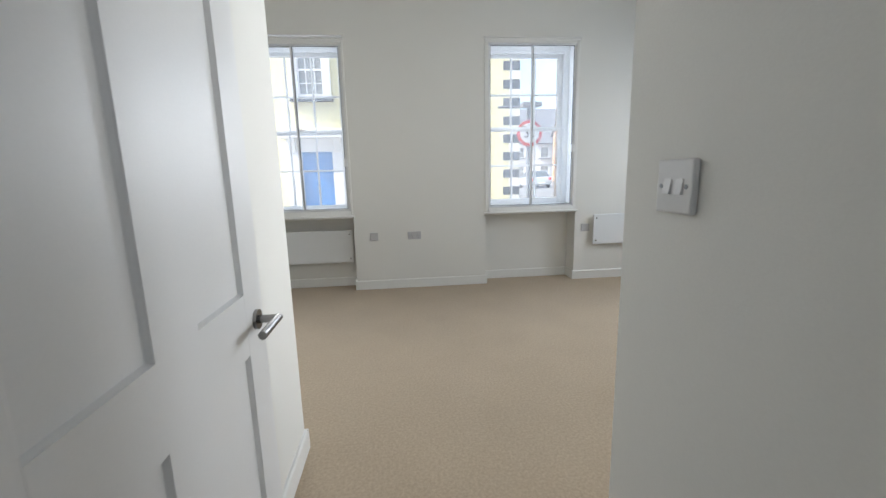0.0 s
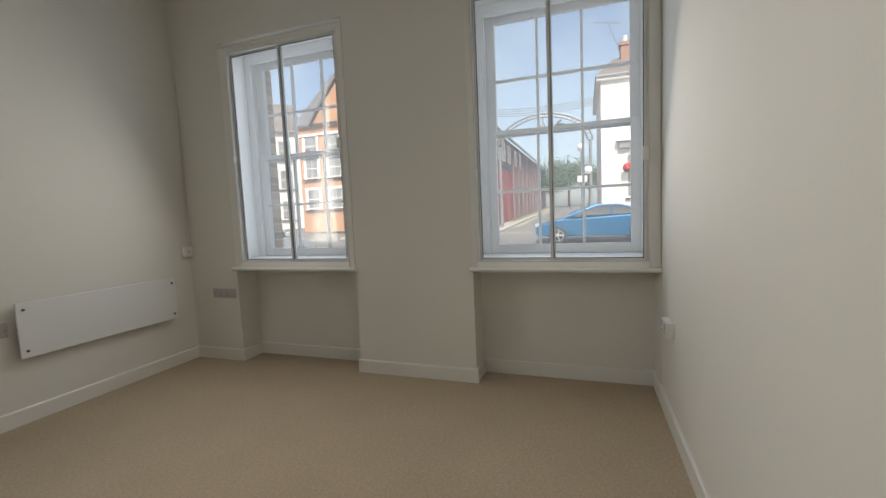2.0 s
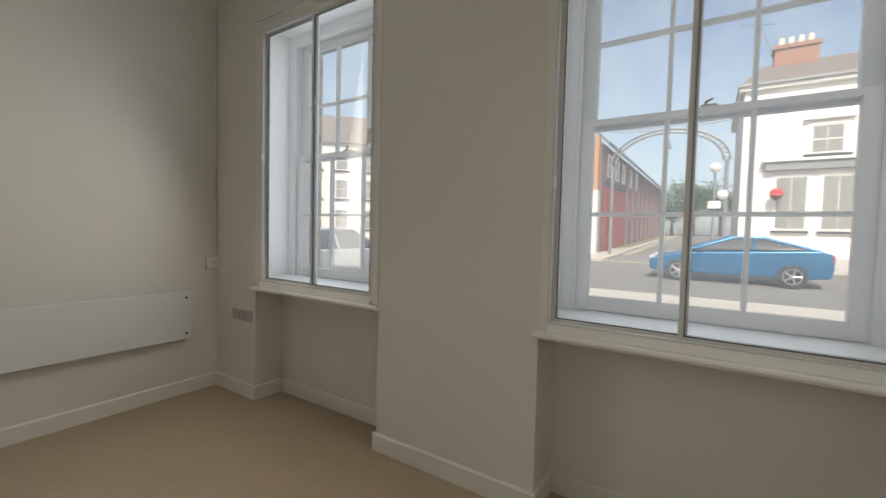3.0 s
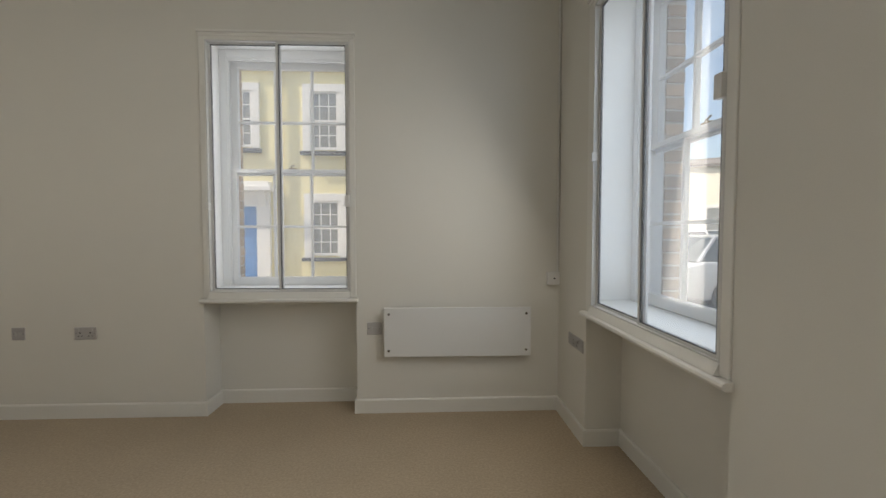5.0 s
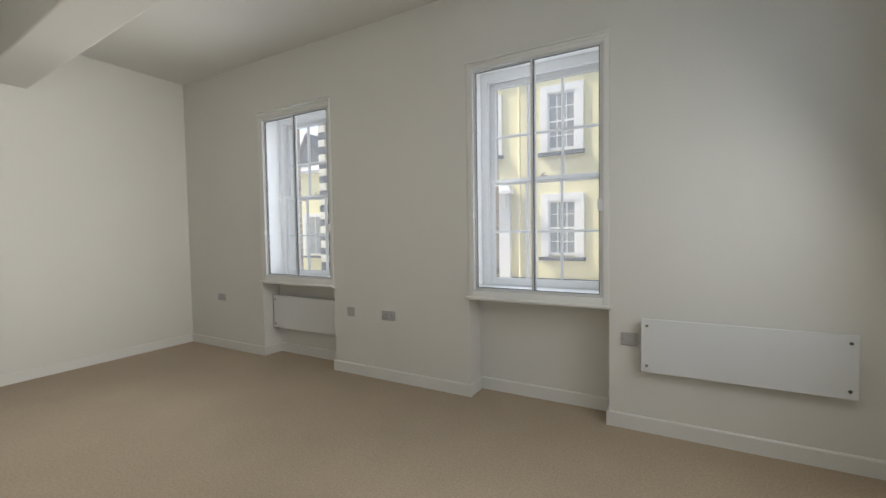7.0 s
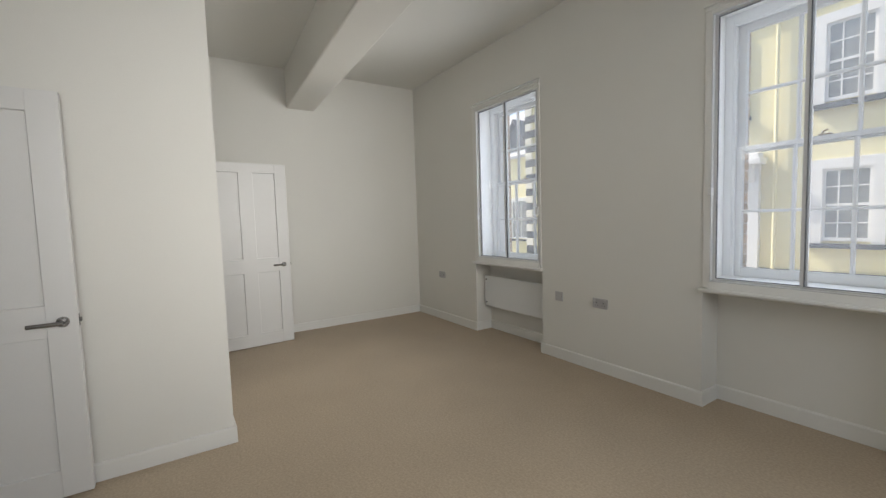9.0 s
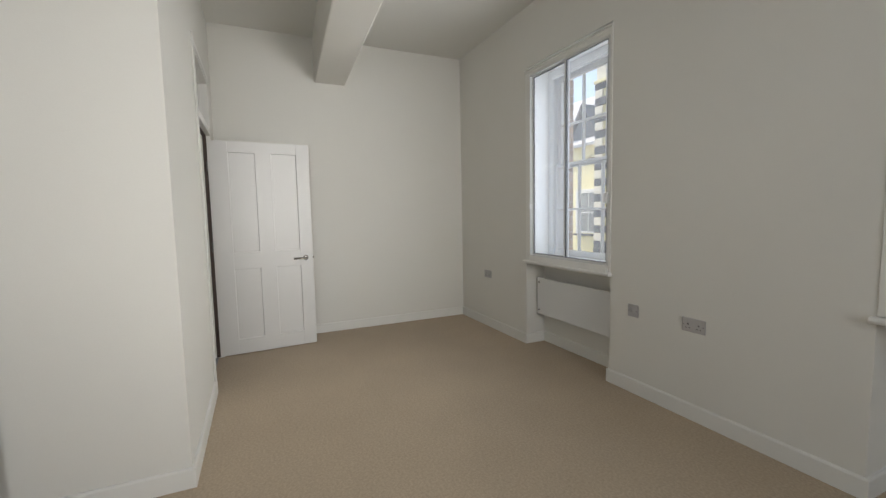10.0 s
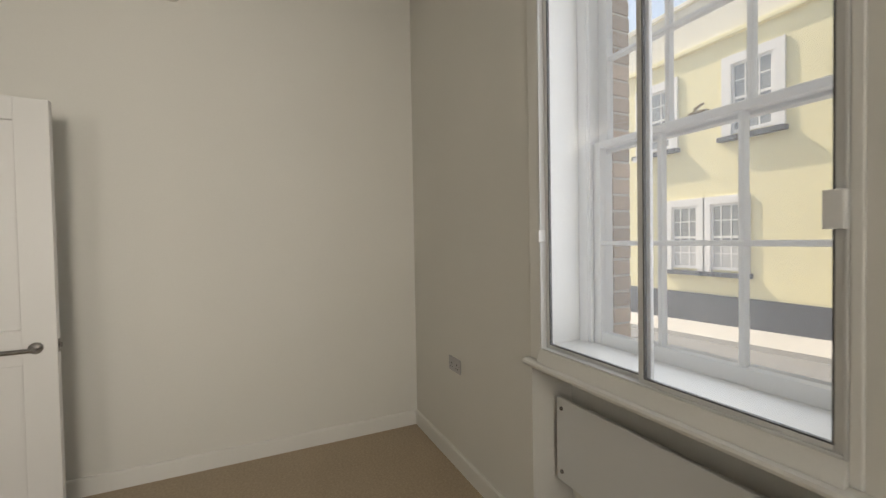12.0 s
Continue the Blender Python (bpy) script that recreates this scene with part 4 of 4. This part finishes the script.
terrace = gable_house("brick_terrace", "orange brick terrace with white window surrounds", pose(21.5, 10.15, gz(21), 0, 0, -90), 10.3, 10, 7.4, 12.2, ORANGE, SLATE,
                      [(u, z, z + 1.35, 1.0) for u in (-4.2, -2.4, -0.6, 1.2, 3.0, 4.5) for z in (1.6, 3.7, 5.2)], gable_front=False)
boxes("end_block", [(5.16, 7.15, 0, 9, -0.2, 6.3)], ORANGE, terrace, "lower orange brick end block")
boxes("end_coping", [(5.16, 7.22, -0.06, 9, 6.3, 6.42)], WHITEMAS, terrace, "white coping", bev=0.02)
gable_house("cream_outbuilding", "low cream rendered building with a shallow brown roof", pose(14.0, 19.5, gz(12), 0, 0, -32), 5.2, 7, 4.9, 5.7, CREAM, TILE,
            [(1.2, 1.2, 2.6, 1.2)], gable_front=False)
tg = thing("terrace_gable", "orange brick front gable with a slate roof", "gable", m=pose(21.48, 11.0, gz(21), 0, 0, -90))
bm = bmesh.new()
add_prism(bm, [(-2.9, 7.3), (2.9, 7.3), (0, 10.9)], "y", -0.3, 4)
part("gable_wall", bm, ORANGE, tg)
bm = bmesh.new()
add_prism(bm, [(-3.15, 7.05), (0, 10.95), (3.15, 7.05), (3.15, 7.27), (0, 11.2), (-3.15, 7.27)], "y", -0.5, 4.2)
part("gable_roof", bm, SLATE, tg)
boxes("string_course", [(-4.25, 5.95, -0.08, 0, 6.55, 6.7)], WHITEMAS, tg, "white string course")
pier = thing("terrace_end_pier", "white rendered base with orange brick above at the terrace end", "pier", m=pose(20.7, 2.02, gz(20.7) - 0.13))
boxes("base", [(-0.24, 0.24, -0.24, 0.24, 0, 3.4)], WHITEMAS, pier, bev=0.02)
boxes("shaft", [(-0.22, 0.22, -0.22, 0.22, 3.4, 6.2)], ORANGE, pier)

# red-brick warehouse along the road to the east
wh = thing("warehouse", "long dark red brick warehouse with faded red doors", "warehouse", m=pose(21.2, 1.75, gz(21.2) - 0.13, 0, -1.72, 1.0))
bm = bmesh.new()
add_box(bm, 0, 46, 0, 0.6, 0, 5.9)
part("wall", bm, REDBRICK, wh)
bm = bmesh.new()
add_prism(bm, [(-0.25, 5.85), (0.9, 7.0), (0.9, 7.15), (-0.25, 6.0)], "x", -0.1, 46.1)
part("roof", bm, SLATE, wh, "dark slate roof")
for x in (0.9, 3.3, 5.7):
    leaf = boxes("door_leaf", [(x, x + 2.2, -0.06, 0.0, 0.02, 3.7)], REDDOOR, wh, "faded red timber door")
    for k in range(5):
        boxes("board", [(x + 0.08 + k * 0.42, x + 0.44 + k * 0.42, -0.085, -0.06, 0.15, 3.55)], REDDOOR, leaf)
    boxes("lintel", [(x - 0.1, x + 2.3, -0.09, 0.0, 3.75, 4.0)], BLACKMAS, wh, "dark door lintel")
for x in (1.4, 3.9, 6.4, 9.6, 12.6):
    house_window(wh, 0.95, 4.3, 5.45, 2, 2, 1.2, 0.08, pose(x + 0.6, -0.004, 0), wide_sill=False)
boxes("gutter", [(-0.1, 46.1, -0.36, -0.24, 5.82, 5.96)], GREYMETAL, wh, "dark gutter under the eaves")
for x in np.arange(8.6, 44, 3.0):
    boxes("pilaster", [(x, x + 0.4, -0.12, 0, 0, 5.7)], REDBRICK, wh)

# white house with a shopfront beyond the junction
wt = thing("white_house", "white rendered house with a shopfront, brown roof and chimney", "house", m=pose(24.0, -4.35, gz(24) + 0.4))
boxes("wall", [(0, 9, -10, 0, -0.9, 7.75)], WHITEMAS, wt, "white rendered wall")
boxes("cornice", [(-0.25, 9.3, -10.3, 0.25, 7.75, 8.0)], WHITEMAS, wt, "white eaves cornice", bev=0.04)
boxes("gutter", [(-0.36, -0.25, -10.3, 0.3, 7.92, 8.06)], GREYMETAL, wt, "dark gutter", bev=0.02)
bm = bmesh.new()
base = [bm.verts.new(p) for p in ((-0.3, -10.3, 8.0), (9.3, -10.3, 8.0), (9.3, 0.3, 8.0), (-0.3, 0.3, 8.0))]
top = [bm.verts.new(p) for p in ((3.0, -8.5, 9.9), (6.0, -8.5, 9.9), (6.0, -0.9, 9.9), (3.0, -0.9, 9.9))]
fs = [bm.faces.new(top), bm.faces.new(base[::-1])] + [bm.faces.new((base[i], base[(i + 1) % 4], top[(i + 1) % 4], top[i])) for i in range(4)]
bmesh.ops.recalc_face_normals(bm, faces=fs)
part("roof", bm, TILE, wt, "brown tiled roof")
boxes("chimney", [(2.5, 3.4, -3.1, -1.3, 8.6, 10.5), (2.42, 3.48, -3.18, -1.22, 10.5, 10.7)], CHIMNEY, wt, "red-brown brick chimney stack")
for k in (-2.8, -2.4, -2.0, -1.6):
    bm = bmesh.new()
    add_cyl(bm, (2.95, k, 10.7), (2.95, k, 11.2), 0.14, 12, 0.12)
    part("chimney_pot", bm, CREAM, wt, "pale chimney pot")
bm = bmesh.new()
add_cyl(bm, (2.6, -1.2, 10.4), (2.6, -0.6, 12.0), 0.025, 6)
add_cyl(bm, (2.6, -1.3, 11.9), (2.6, 0.3, 12.2), 0.02, 6)
for k in range(6):
    add_cyl(bm, (2.3, -1.1 + 0.26 * k, 11.94 + 0.05 * k), (2.9, -1.1 + 0.26 * k, 11.94 + 0.05 * k), 0.012, 5)
part("aerial", bm, GREYMETAL, wt, "thin grey television aerial")
for u in (-3.2, -6.4, -9.0):
    house_window(wt, 1.15, 4.5, 5.8, 2, 2, 1.7, 0.16, pose(-0.004, u, 0, 0, 0, -90))
    boxes("window_hood", [(-0.22, 0, u - 0.9, u + 0.9, 6.05, 6.18)], WHITEMAS, wt, "white moulded hood", bev=0.03)
boxes("shop_fascia", [(-0.32, 0, -9.6, -0.95, 3.75, 4.15)], GREYMETAL, wt, "dark grey shop fascia", bev=0.02)
boxes("shop_cornice", [(-0.45, 0, -9.8, -0.8, 4.15, 4.28)], WHITEMAS, wt, "white shop cornice", bev=0.03)
for u in (-2.0, -3.7, -5.4, -7.1, -8.7):
    house_window(wt, 1.2, 0.9, 3.45, 2, 1, 1.4, 0.12, pose(-0.004, u, 0, 0, 0, -90), rail=False)
hb = thing("hanging_basket", "red flowers in a hanging basket on the shopfront", "flower basket", m=pose(23.55, -5.75, gz(24) + 3.0))
bm = bmesh.new()
bmesh.ops.create_icosphere(bm, subdivisions=3, radius=0.3)
for v in bm.verts:
    v.co *= 0.8 + 0.45 * noise.noise(v.co * 9)
part("flowers", bm, SIGNRED, hb, "red flowers")
bm = bmesh.new()
add_cyl(bm, (0, 0, -0.28), (0, 0, -0.05), 0.1, 14, 0.26)
part("basket", bm, BARK, hb, "brown basket")
bm = bmesh.new()
add_cyl(bm, (0, 0, 0), (0, 0, 0.6), 0.012, 6)
add_cyl(bm, (0, 0, 0.6), (0.46, 0, 0.6), 0.018, 6)
part("bracket", bm, GREYMETAL, hb)

# low buildings beyond the side street
gable_house("white_cottage_row", "low white row with a grey slate roof", pose(10, 44, gz(0)), 26, 8, 5.0, 9.2, WHITEMAS, SLATE,
            [(u, z, z + 1.2, 1.0) for u in range(-11, 12, 3) for z in (1.0, 3.2)], gable_front=False)
gable_house("brick_cottage", "small orange brick house with a tiled roof", pose(17.5, 36, gz(14)), 6.5, 6, 5.2, 8.0, ORANGE, TILE,
            [(-1.6, 1.0, 2.4, 1.2), (1.6, 1.0, 2.4, 1.2), (-1.6, 3.4, 4.6, 1.1), (1.6, 3.4, 4.6, 1.1)], gable_front=False)


# ---- street furniture ----
# speed sign on a post
sg = thing("speed_limit_sign", "round red-bordered speed limit sign on a grey post", "road sign", m=pose(-1.13, 2.72, gz(-1.13) - 0.09))
bm = bmesh.new()
add_cyl(bm, (0, 0.06, 0), (0, 0.06, 2.82), 0.038, 16)
part("post", bm, GREYMETAL, sg, "grey steel post")
bm = bmesh.new()
add_cyl(bm, (0, -0.004, 2.35), (0, 0.012, 2.35), 0.225, 48)
part("disc", bm, SIGNRED, sg, "red bordered disc")
bm = bmesh.new()
add_cyl(bm, (0, -0.009, 2.35), (0, -0.0035, 2.35), 0.172, 48)
part("face", bm, SIGNWHITE, sg, "white sign face")
cu = bpy.data.curves.new("number", "FONT")
cu.body, cu.size, cu.align_x, cu.align_y, cu.extrude = "30", 0.23, "CENTER", "CENTER", 0.001
num = new("number", cu)
cu.materials.append(DARK)
num.parent = sg
num.matrix_local = pose(0, -0.0115, 2.35, 90, 0, 0)
num["label"] = "black number 30"
boxes("lamp_hood", [(-0.17, 0.17, -0.16, 0.06, 2.78, 2.86)], GREYMETAL, sg, "grey sign lamp hood", bev=0.02)
bm = bmesh.new()
add_cyl(bm, (0, 0.05, 2.78), (0, -0.1, 2.92), 0.02, 10)
add_cyl(bm, (-0.55, 0.06, 2.8), (0.0, 0.06, 2.8), 0.022, 10)
part("bracket", bm, GREYMETAL, sg)

# steel gateway arch over the road
ar = thing("gateway_arch", "slender grey steel arch carrying a lantern", "arch", m=pose(20.5, -1.3, gz(20.5) - 0.1))
for rr, nm in ((2.5, "upper_rib"), (2.25, "lower_rib")):
    bm = bmesh.new()
    prev = None
    for k in range(25):
        a = math.pi * k / 24
        p = (0, rr * math.cos(a), 4.5 + rr * math.sin(a) * 0.65)
        if prev:
            add_cyl(bm, prev, p, 0.05, 8)
        prev = p
    part(nm, bm, GREYMETAL, ar)
for y in (-2.38, 2.38):
    bm = bmesh.new()
    add_cyl(bm, (0, y, 0), (0, y, 4.55), 0.08, 12)
    part("post", bm, GREYMETAL, ar)
bm = bmesh.new()
for k in range(1, 24):
    a = math.pi * k / 24
    add_cyl(bm, (0, 2.25 * math.cos(a), 4.5 + 1.46 * math.sin(a)), (0, 2.5 * math.cos(a + 0.06), 4.5 + 1.625 * math.sin(a + 0.06)), 0.025, 6)
part("lattice", bm, GREYMETAL, ar)
bm = bmesh.new()
add_cyl(bm, (0, 0, 6.0), (0, 0, 5.5), 0.03, 8)
add_cyl(bm, (0, 0, 5.55), (0, 0, 5.2), 0.12, 10, 0.2)
add_cyl(bm, (0, 0, 6.1), (0, 0, 6.35), 0.08, 10, 0.03)
part("lantern", bm, GREYMETAL, ar, "grey hanging lantern")

# cables between the buildings
cb = thing("overhead_cables", "thin dark overhead cables across the road", "cable", m=pose(23.0, 0, 0))
for k in range(4):
    bm = bmesh.new()
    prev = None
    for j in range(9):
        y = 1.8 - j * 0.72
        p = (0, y, 7.3 - 0.13 * k + 0.02 * (y + 1) ** 2)
        if prev:
            add_cyl(bm, prev, p, 0.018, 6)
        prev = p
    part("cable", bm, GREYMETAL, cb)


# lamp post with white globes at the crossing
sl = thing("street_lamp", "slim grey lamp post with white globes and a small sign", "street lamp", m=pose(18.4, -3.25, gz(18.4)))
bm = bmesh.new()
add_cyl(bm, (0, 0, 0), (0, 0, 3.7), 0.06, 12, 0.045)
add_cyl(bm, (0, 0, 0), (0, 0, 0.9), 0.10, 12, 0.085)
part("post", bm, GREYMETAL, sl)
for y, z in ((0.0, 3.85), (-0.28, 2.75)):
    bm = bmesh.new()
    bmesh.ops.create_icosphere(bm, subdivisions=3, radius=0.2, matrix=Matrix.Translation((0, y, z)))
    part("globe", bm, SIGNWHITE, sl, "white lamp globe", smooth=True)
boxes("sign_plate", [(-0.08, -0.06, -0.25, 0.2, 2.2, 2.5)], SIGNWHITE, sl, "plain white sign plate")


# ---- cars ----
def car(label, paint, m, low=False):
    """A hatchback, or a low fastback, along local x, front at -x, wheels on the ground."""
    c = thing("car", label, "car", "parked cars", m)
    L, hw = 2.05, 0.86
    prof = [(-L, 0.30), (-L - 0.03, 0.55), (-L + 0.06, 0.66 if low else 0.72), (-1.05, 0.86 if low else 0.92), (1.75, 1.0), (L, 0.92), (L + 0.04, 0.55), (L, 0.30), (1.72, 0.26), (-1.7, 0.26)]
    bm = bmesh.new()
    add_prism(bm, prof, "y", -hw, hw)
    bmesh.ops.bevel(bm, geom=list(bm.edges), offset=0.06, segments=3, affect="EDGES", profile=0.6)
    part("body", bm, paint, c, smooth=True)
    bm = bmesh.new()
    lo = [(-1.08, 0.93), (1.85, 0.98)]
    hi = [(0.0, 1.29), (0.72, 1.28)] if low else [(-0.25, 1.43), (1.35, 1.45)]
    (xf, zf), (xr, zr) = hi
    vs = []
    for (x, z), y in ((lo[0], 0.79), (lo[1], 0.79), (hi[1], 0.60), (hi[0], 0.60)):
        vs.append([bm.verts.new((x, s * y, z)) for s in (-1, 1)])
    fs = [bm.faces.new([v[0] for v in vs]), bm.faces.new([v[1] for v in vs][::-1])]
    for i in range(4):
        a, b = vs[i], vs[(i + 1) % 4]
        fs.append(bm.faces.new((a[0], a[1], b[1], b[0])))
    bmesh.ops.recalc_face_normals(bm, faces=fs)
    bmesh.ops.bevel(bm, geom=list(bm.edges), offset=0.05, segments=2, affect="EDGES", profile=0.6)
    part("cabin_glass", bm, CARGLASS, c, "dark tinted cabin glass", smooth=True)
    boxes("roof_panel", [(xf + 0.03, xr - 0.02, -0.585, 0.585, min(zf, zr) - 0.01, max(zf, zr) + 0.025)], paint, c, bev=0.015)
    for s in (-1, 1):
        bm = bmesh.new()
        for (x0, z0), (x1, z1) in (((-1.02, 0.93), (xf + 0.03, zf + 0.01)), ((0.45, 0.95), (0.48, zr)), ((1.8, 0.98), (xr - 0.02, zr))):
            add_cyl(bm, (x0, s * 0.79, z0), (x1, s * 0.60, z1), 0.035, 8)
        part("pillar", bm, paint, c)
        boxes("mirror", [(-0.82, -0.68, s * 0.84, s * 1.0, 0.95, 1.07)], paint, c, bev=0.03)
        boxes("headlight", [(-L - 0.025, -L + 0.14, s * 0.48, s * 0.80, 0.60, 0.72)], HEADL, c, "clear headlight", bev=0.02)
        boxes("tail_lamp", [(L - 0.1, L + 0.045, s * 0.55, s * 0.82, 0.68, 0.9)], TAIL, c, "red tail lamp", bev=0.02)
        for x in (-1.3, 1.28):
            bm = bmesh.new()
            add_cyl(bm, (x, s * 0.70, 0.31), (x, s * 0.885, 0.31), 0.31, 28)
            wheel = part("wheel", bm, TYRE, c, "black tyre")
            bm = bmesh.new()
            add_cyl(bm, (x, s * 0.88, 0.31), (x, s * 0.893, 0.31), 0.06, 16)
            for k in range(5):
                a = 2 * math.pi * k / 5
                add_cyl(bm, (x, s * 0.889, 0.31), (x + 0.19 * math.cos(a), s * 0.889, 0.31 + 0.19 * math.sin(a)), 0.024, 8)
            prev = None
            for k in range(25):
                a = 2 * math.pi * k / 24
                p = (x + 0.2 * math.cos(a), s * 0.888, 0.31 + 0.2 * math.sin(a))
                if prev:
                    add_cyl(bm, prev, p, 0.017, 6)
                prev = p
            part("rim", bm, ALLOY, wheel, "silver alloy rim")
    boxes("number_plate", [(L + 0.03, L + 0.055, -0.26, 0.26, 0.42, 0.53)], SIGNWHITE, c, "pale number plate")
    return c


def on_road(x, y, yaw):
    return Matrix.Translation((x, y, gz(x) - 0.09)) @ pose(0, 0, 0, 0, -math.degrees(math.atan(SLOPE)), 0) @ pose(0, 0, 0, 0, 0, yaw)


car("bright metallic blue car standing at the junction", CARBLUE, on_road(13.0, -3.75, -90), low=True)
car("silver-grey hatchback standing by the crossing", CARGREY, on_road(6.0, 5.4, 180))
car("white hatchback parked in the side street", CARWHITE, on_road(9.6, 13.2, -75))
car("white car parked by the terrace", CARWHITE, on_road(17.8, 5.0, 180))
car("silver-grey car parked far along the side street", CARGREY, on_road(8.4, 31, -90))


# ---- trees ----
def tree(label, m, height, spread, seed):
    rng = random.Random(seed)
    tr = thing("tree", label, "tree", "street trees", m)
    bm = bmesh.new()
    add_cyl(bm, (0, 0, 0), (0.1, 0, height * 0.45), 0.22, 10, 0.14)
    tips = []
    for k in range(7):
        a = k * 2.4
        q = (math.cos(a) * spread * 0.5, math.sin(a) * spread * 0.5, height * (0.55 + 0.06 * (k % 4)))
        add_cyl(bm, (0.1, 0, height * (0.3 + 0.02 * k)), q, 0.08, 7, 0.03)
        tips.append(q)
    part("trunk", bm, BARK, tr)
    verts, faces = [], []
    for k in range(2600):
        c = Vector(rng.choice(tips)) + Vector((rng.gauss(0, spread * 0.22), rng.gauss(0, spread * 0.22), rng.gauss(0.2, height * 0.10)))
        d = Vector((rng.gauss(0, 1), rng.gauss(0, 1), rng.gauss(0, 1))).normalized()
        e = d.orthogonal().normalized() * rng.uniform(0.10, 0.22)
        f = d.cross(e).normalized() * rng.uniform(0.06, 0.13)
        n = len(verts)
        verts += [tuple(c - e), tuple(c + f), tuple(c + e), tuple(c - f)]
        faces.append((n, n + 1, n + 2, n + 3))
    me = bpy.data.meshes.new("crown")
    me.from_pydata(verts, [], faces)
    me.materials.append(LEAF)
    cr = new("crown", me)
    cr.parent = tr
    cr["kind"] = "stuff"
    return tr


tree("leafy green tree beyond the warehouse", pose(62, -1.2, gz(62) - 0.1), 8.0, 4.2, 3)
tree("leafy green tree at the end of the road", pose(66, -4.2, gz(66) - 0.13), 7.0, 4.0, 5)
tree("leafy green tree behind the white house", pose(58, 1.0, gz(58) - 0.1), 5.2, 3.0, 8)


# ---- bricks of the window reveals ----
def brick_mesh():
    bm = bmesh.new()
    add_box(bm, -0.006, 0.006, 0.0, 0.108, 0.0, 0.064, 0.003)
    me = bpy.data.meshes.new("brick")
    bm.to_mesh(me)
    bm.free()
    me.materials.append(BRICK)
    return me


BRICK_MESH = brick_mesh()
for n, (m, w, cz) in enumerate(WINDOW_POSES):
    for s in (-1, 1):
        mo = boxes("mortar_bed", [(s * (w / 2 - 0.0445), s * (w / 2 - 0.049), 0.426, OUT - 0.003, 0.875, 2.615)], MORTAR)
        mo.matrix_world = m
        structure(mo, "pale mortar of a brick window reveal", "mortar")
        for k in range(23):
            b = new("brick", BRICK_MESH)
            b.parent = mo
            b.matrix_local = pose(s * (w / 2 - 0.0495), 0.4285 + 0.002 * math.sin(k * 2.7), 0.877 + k * 0.075, 0, 0.4 * math.sin(k * 5.1), 0)
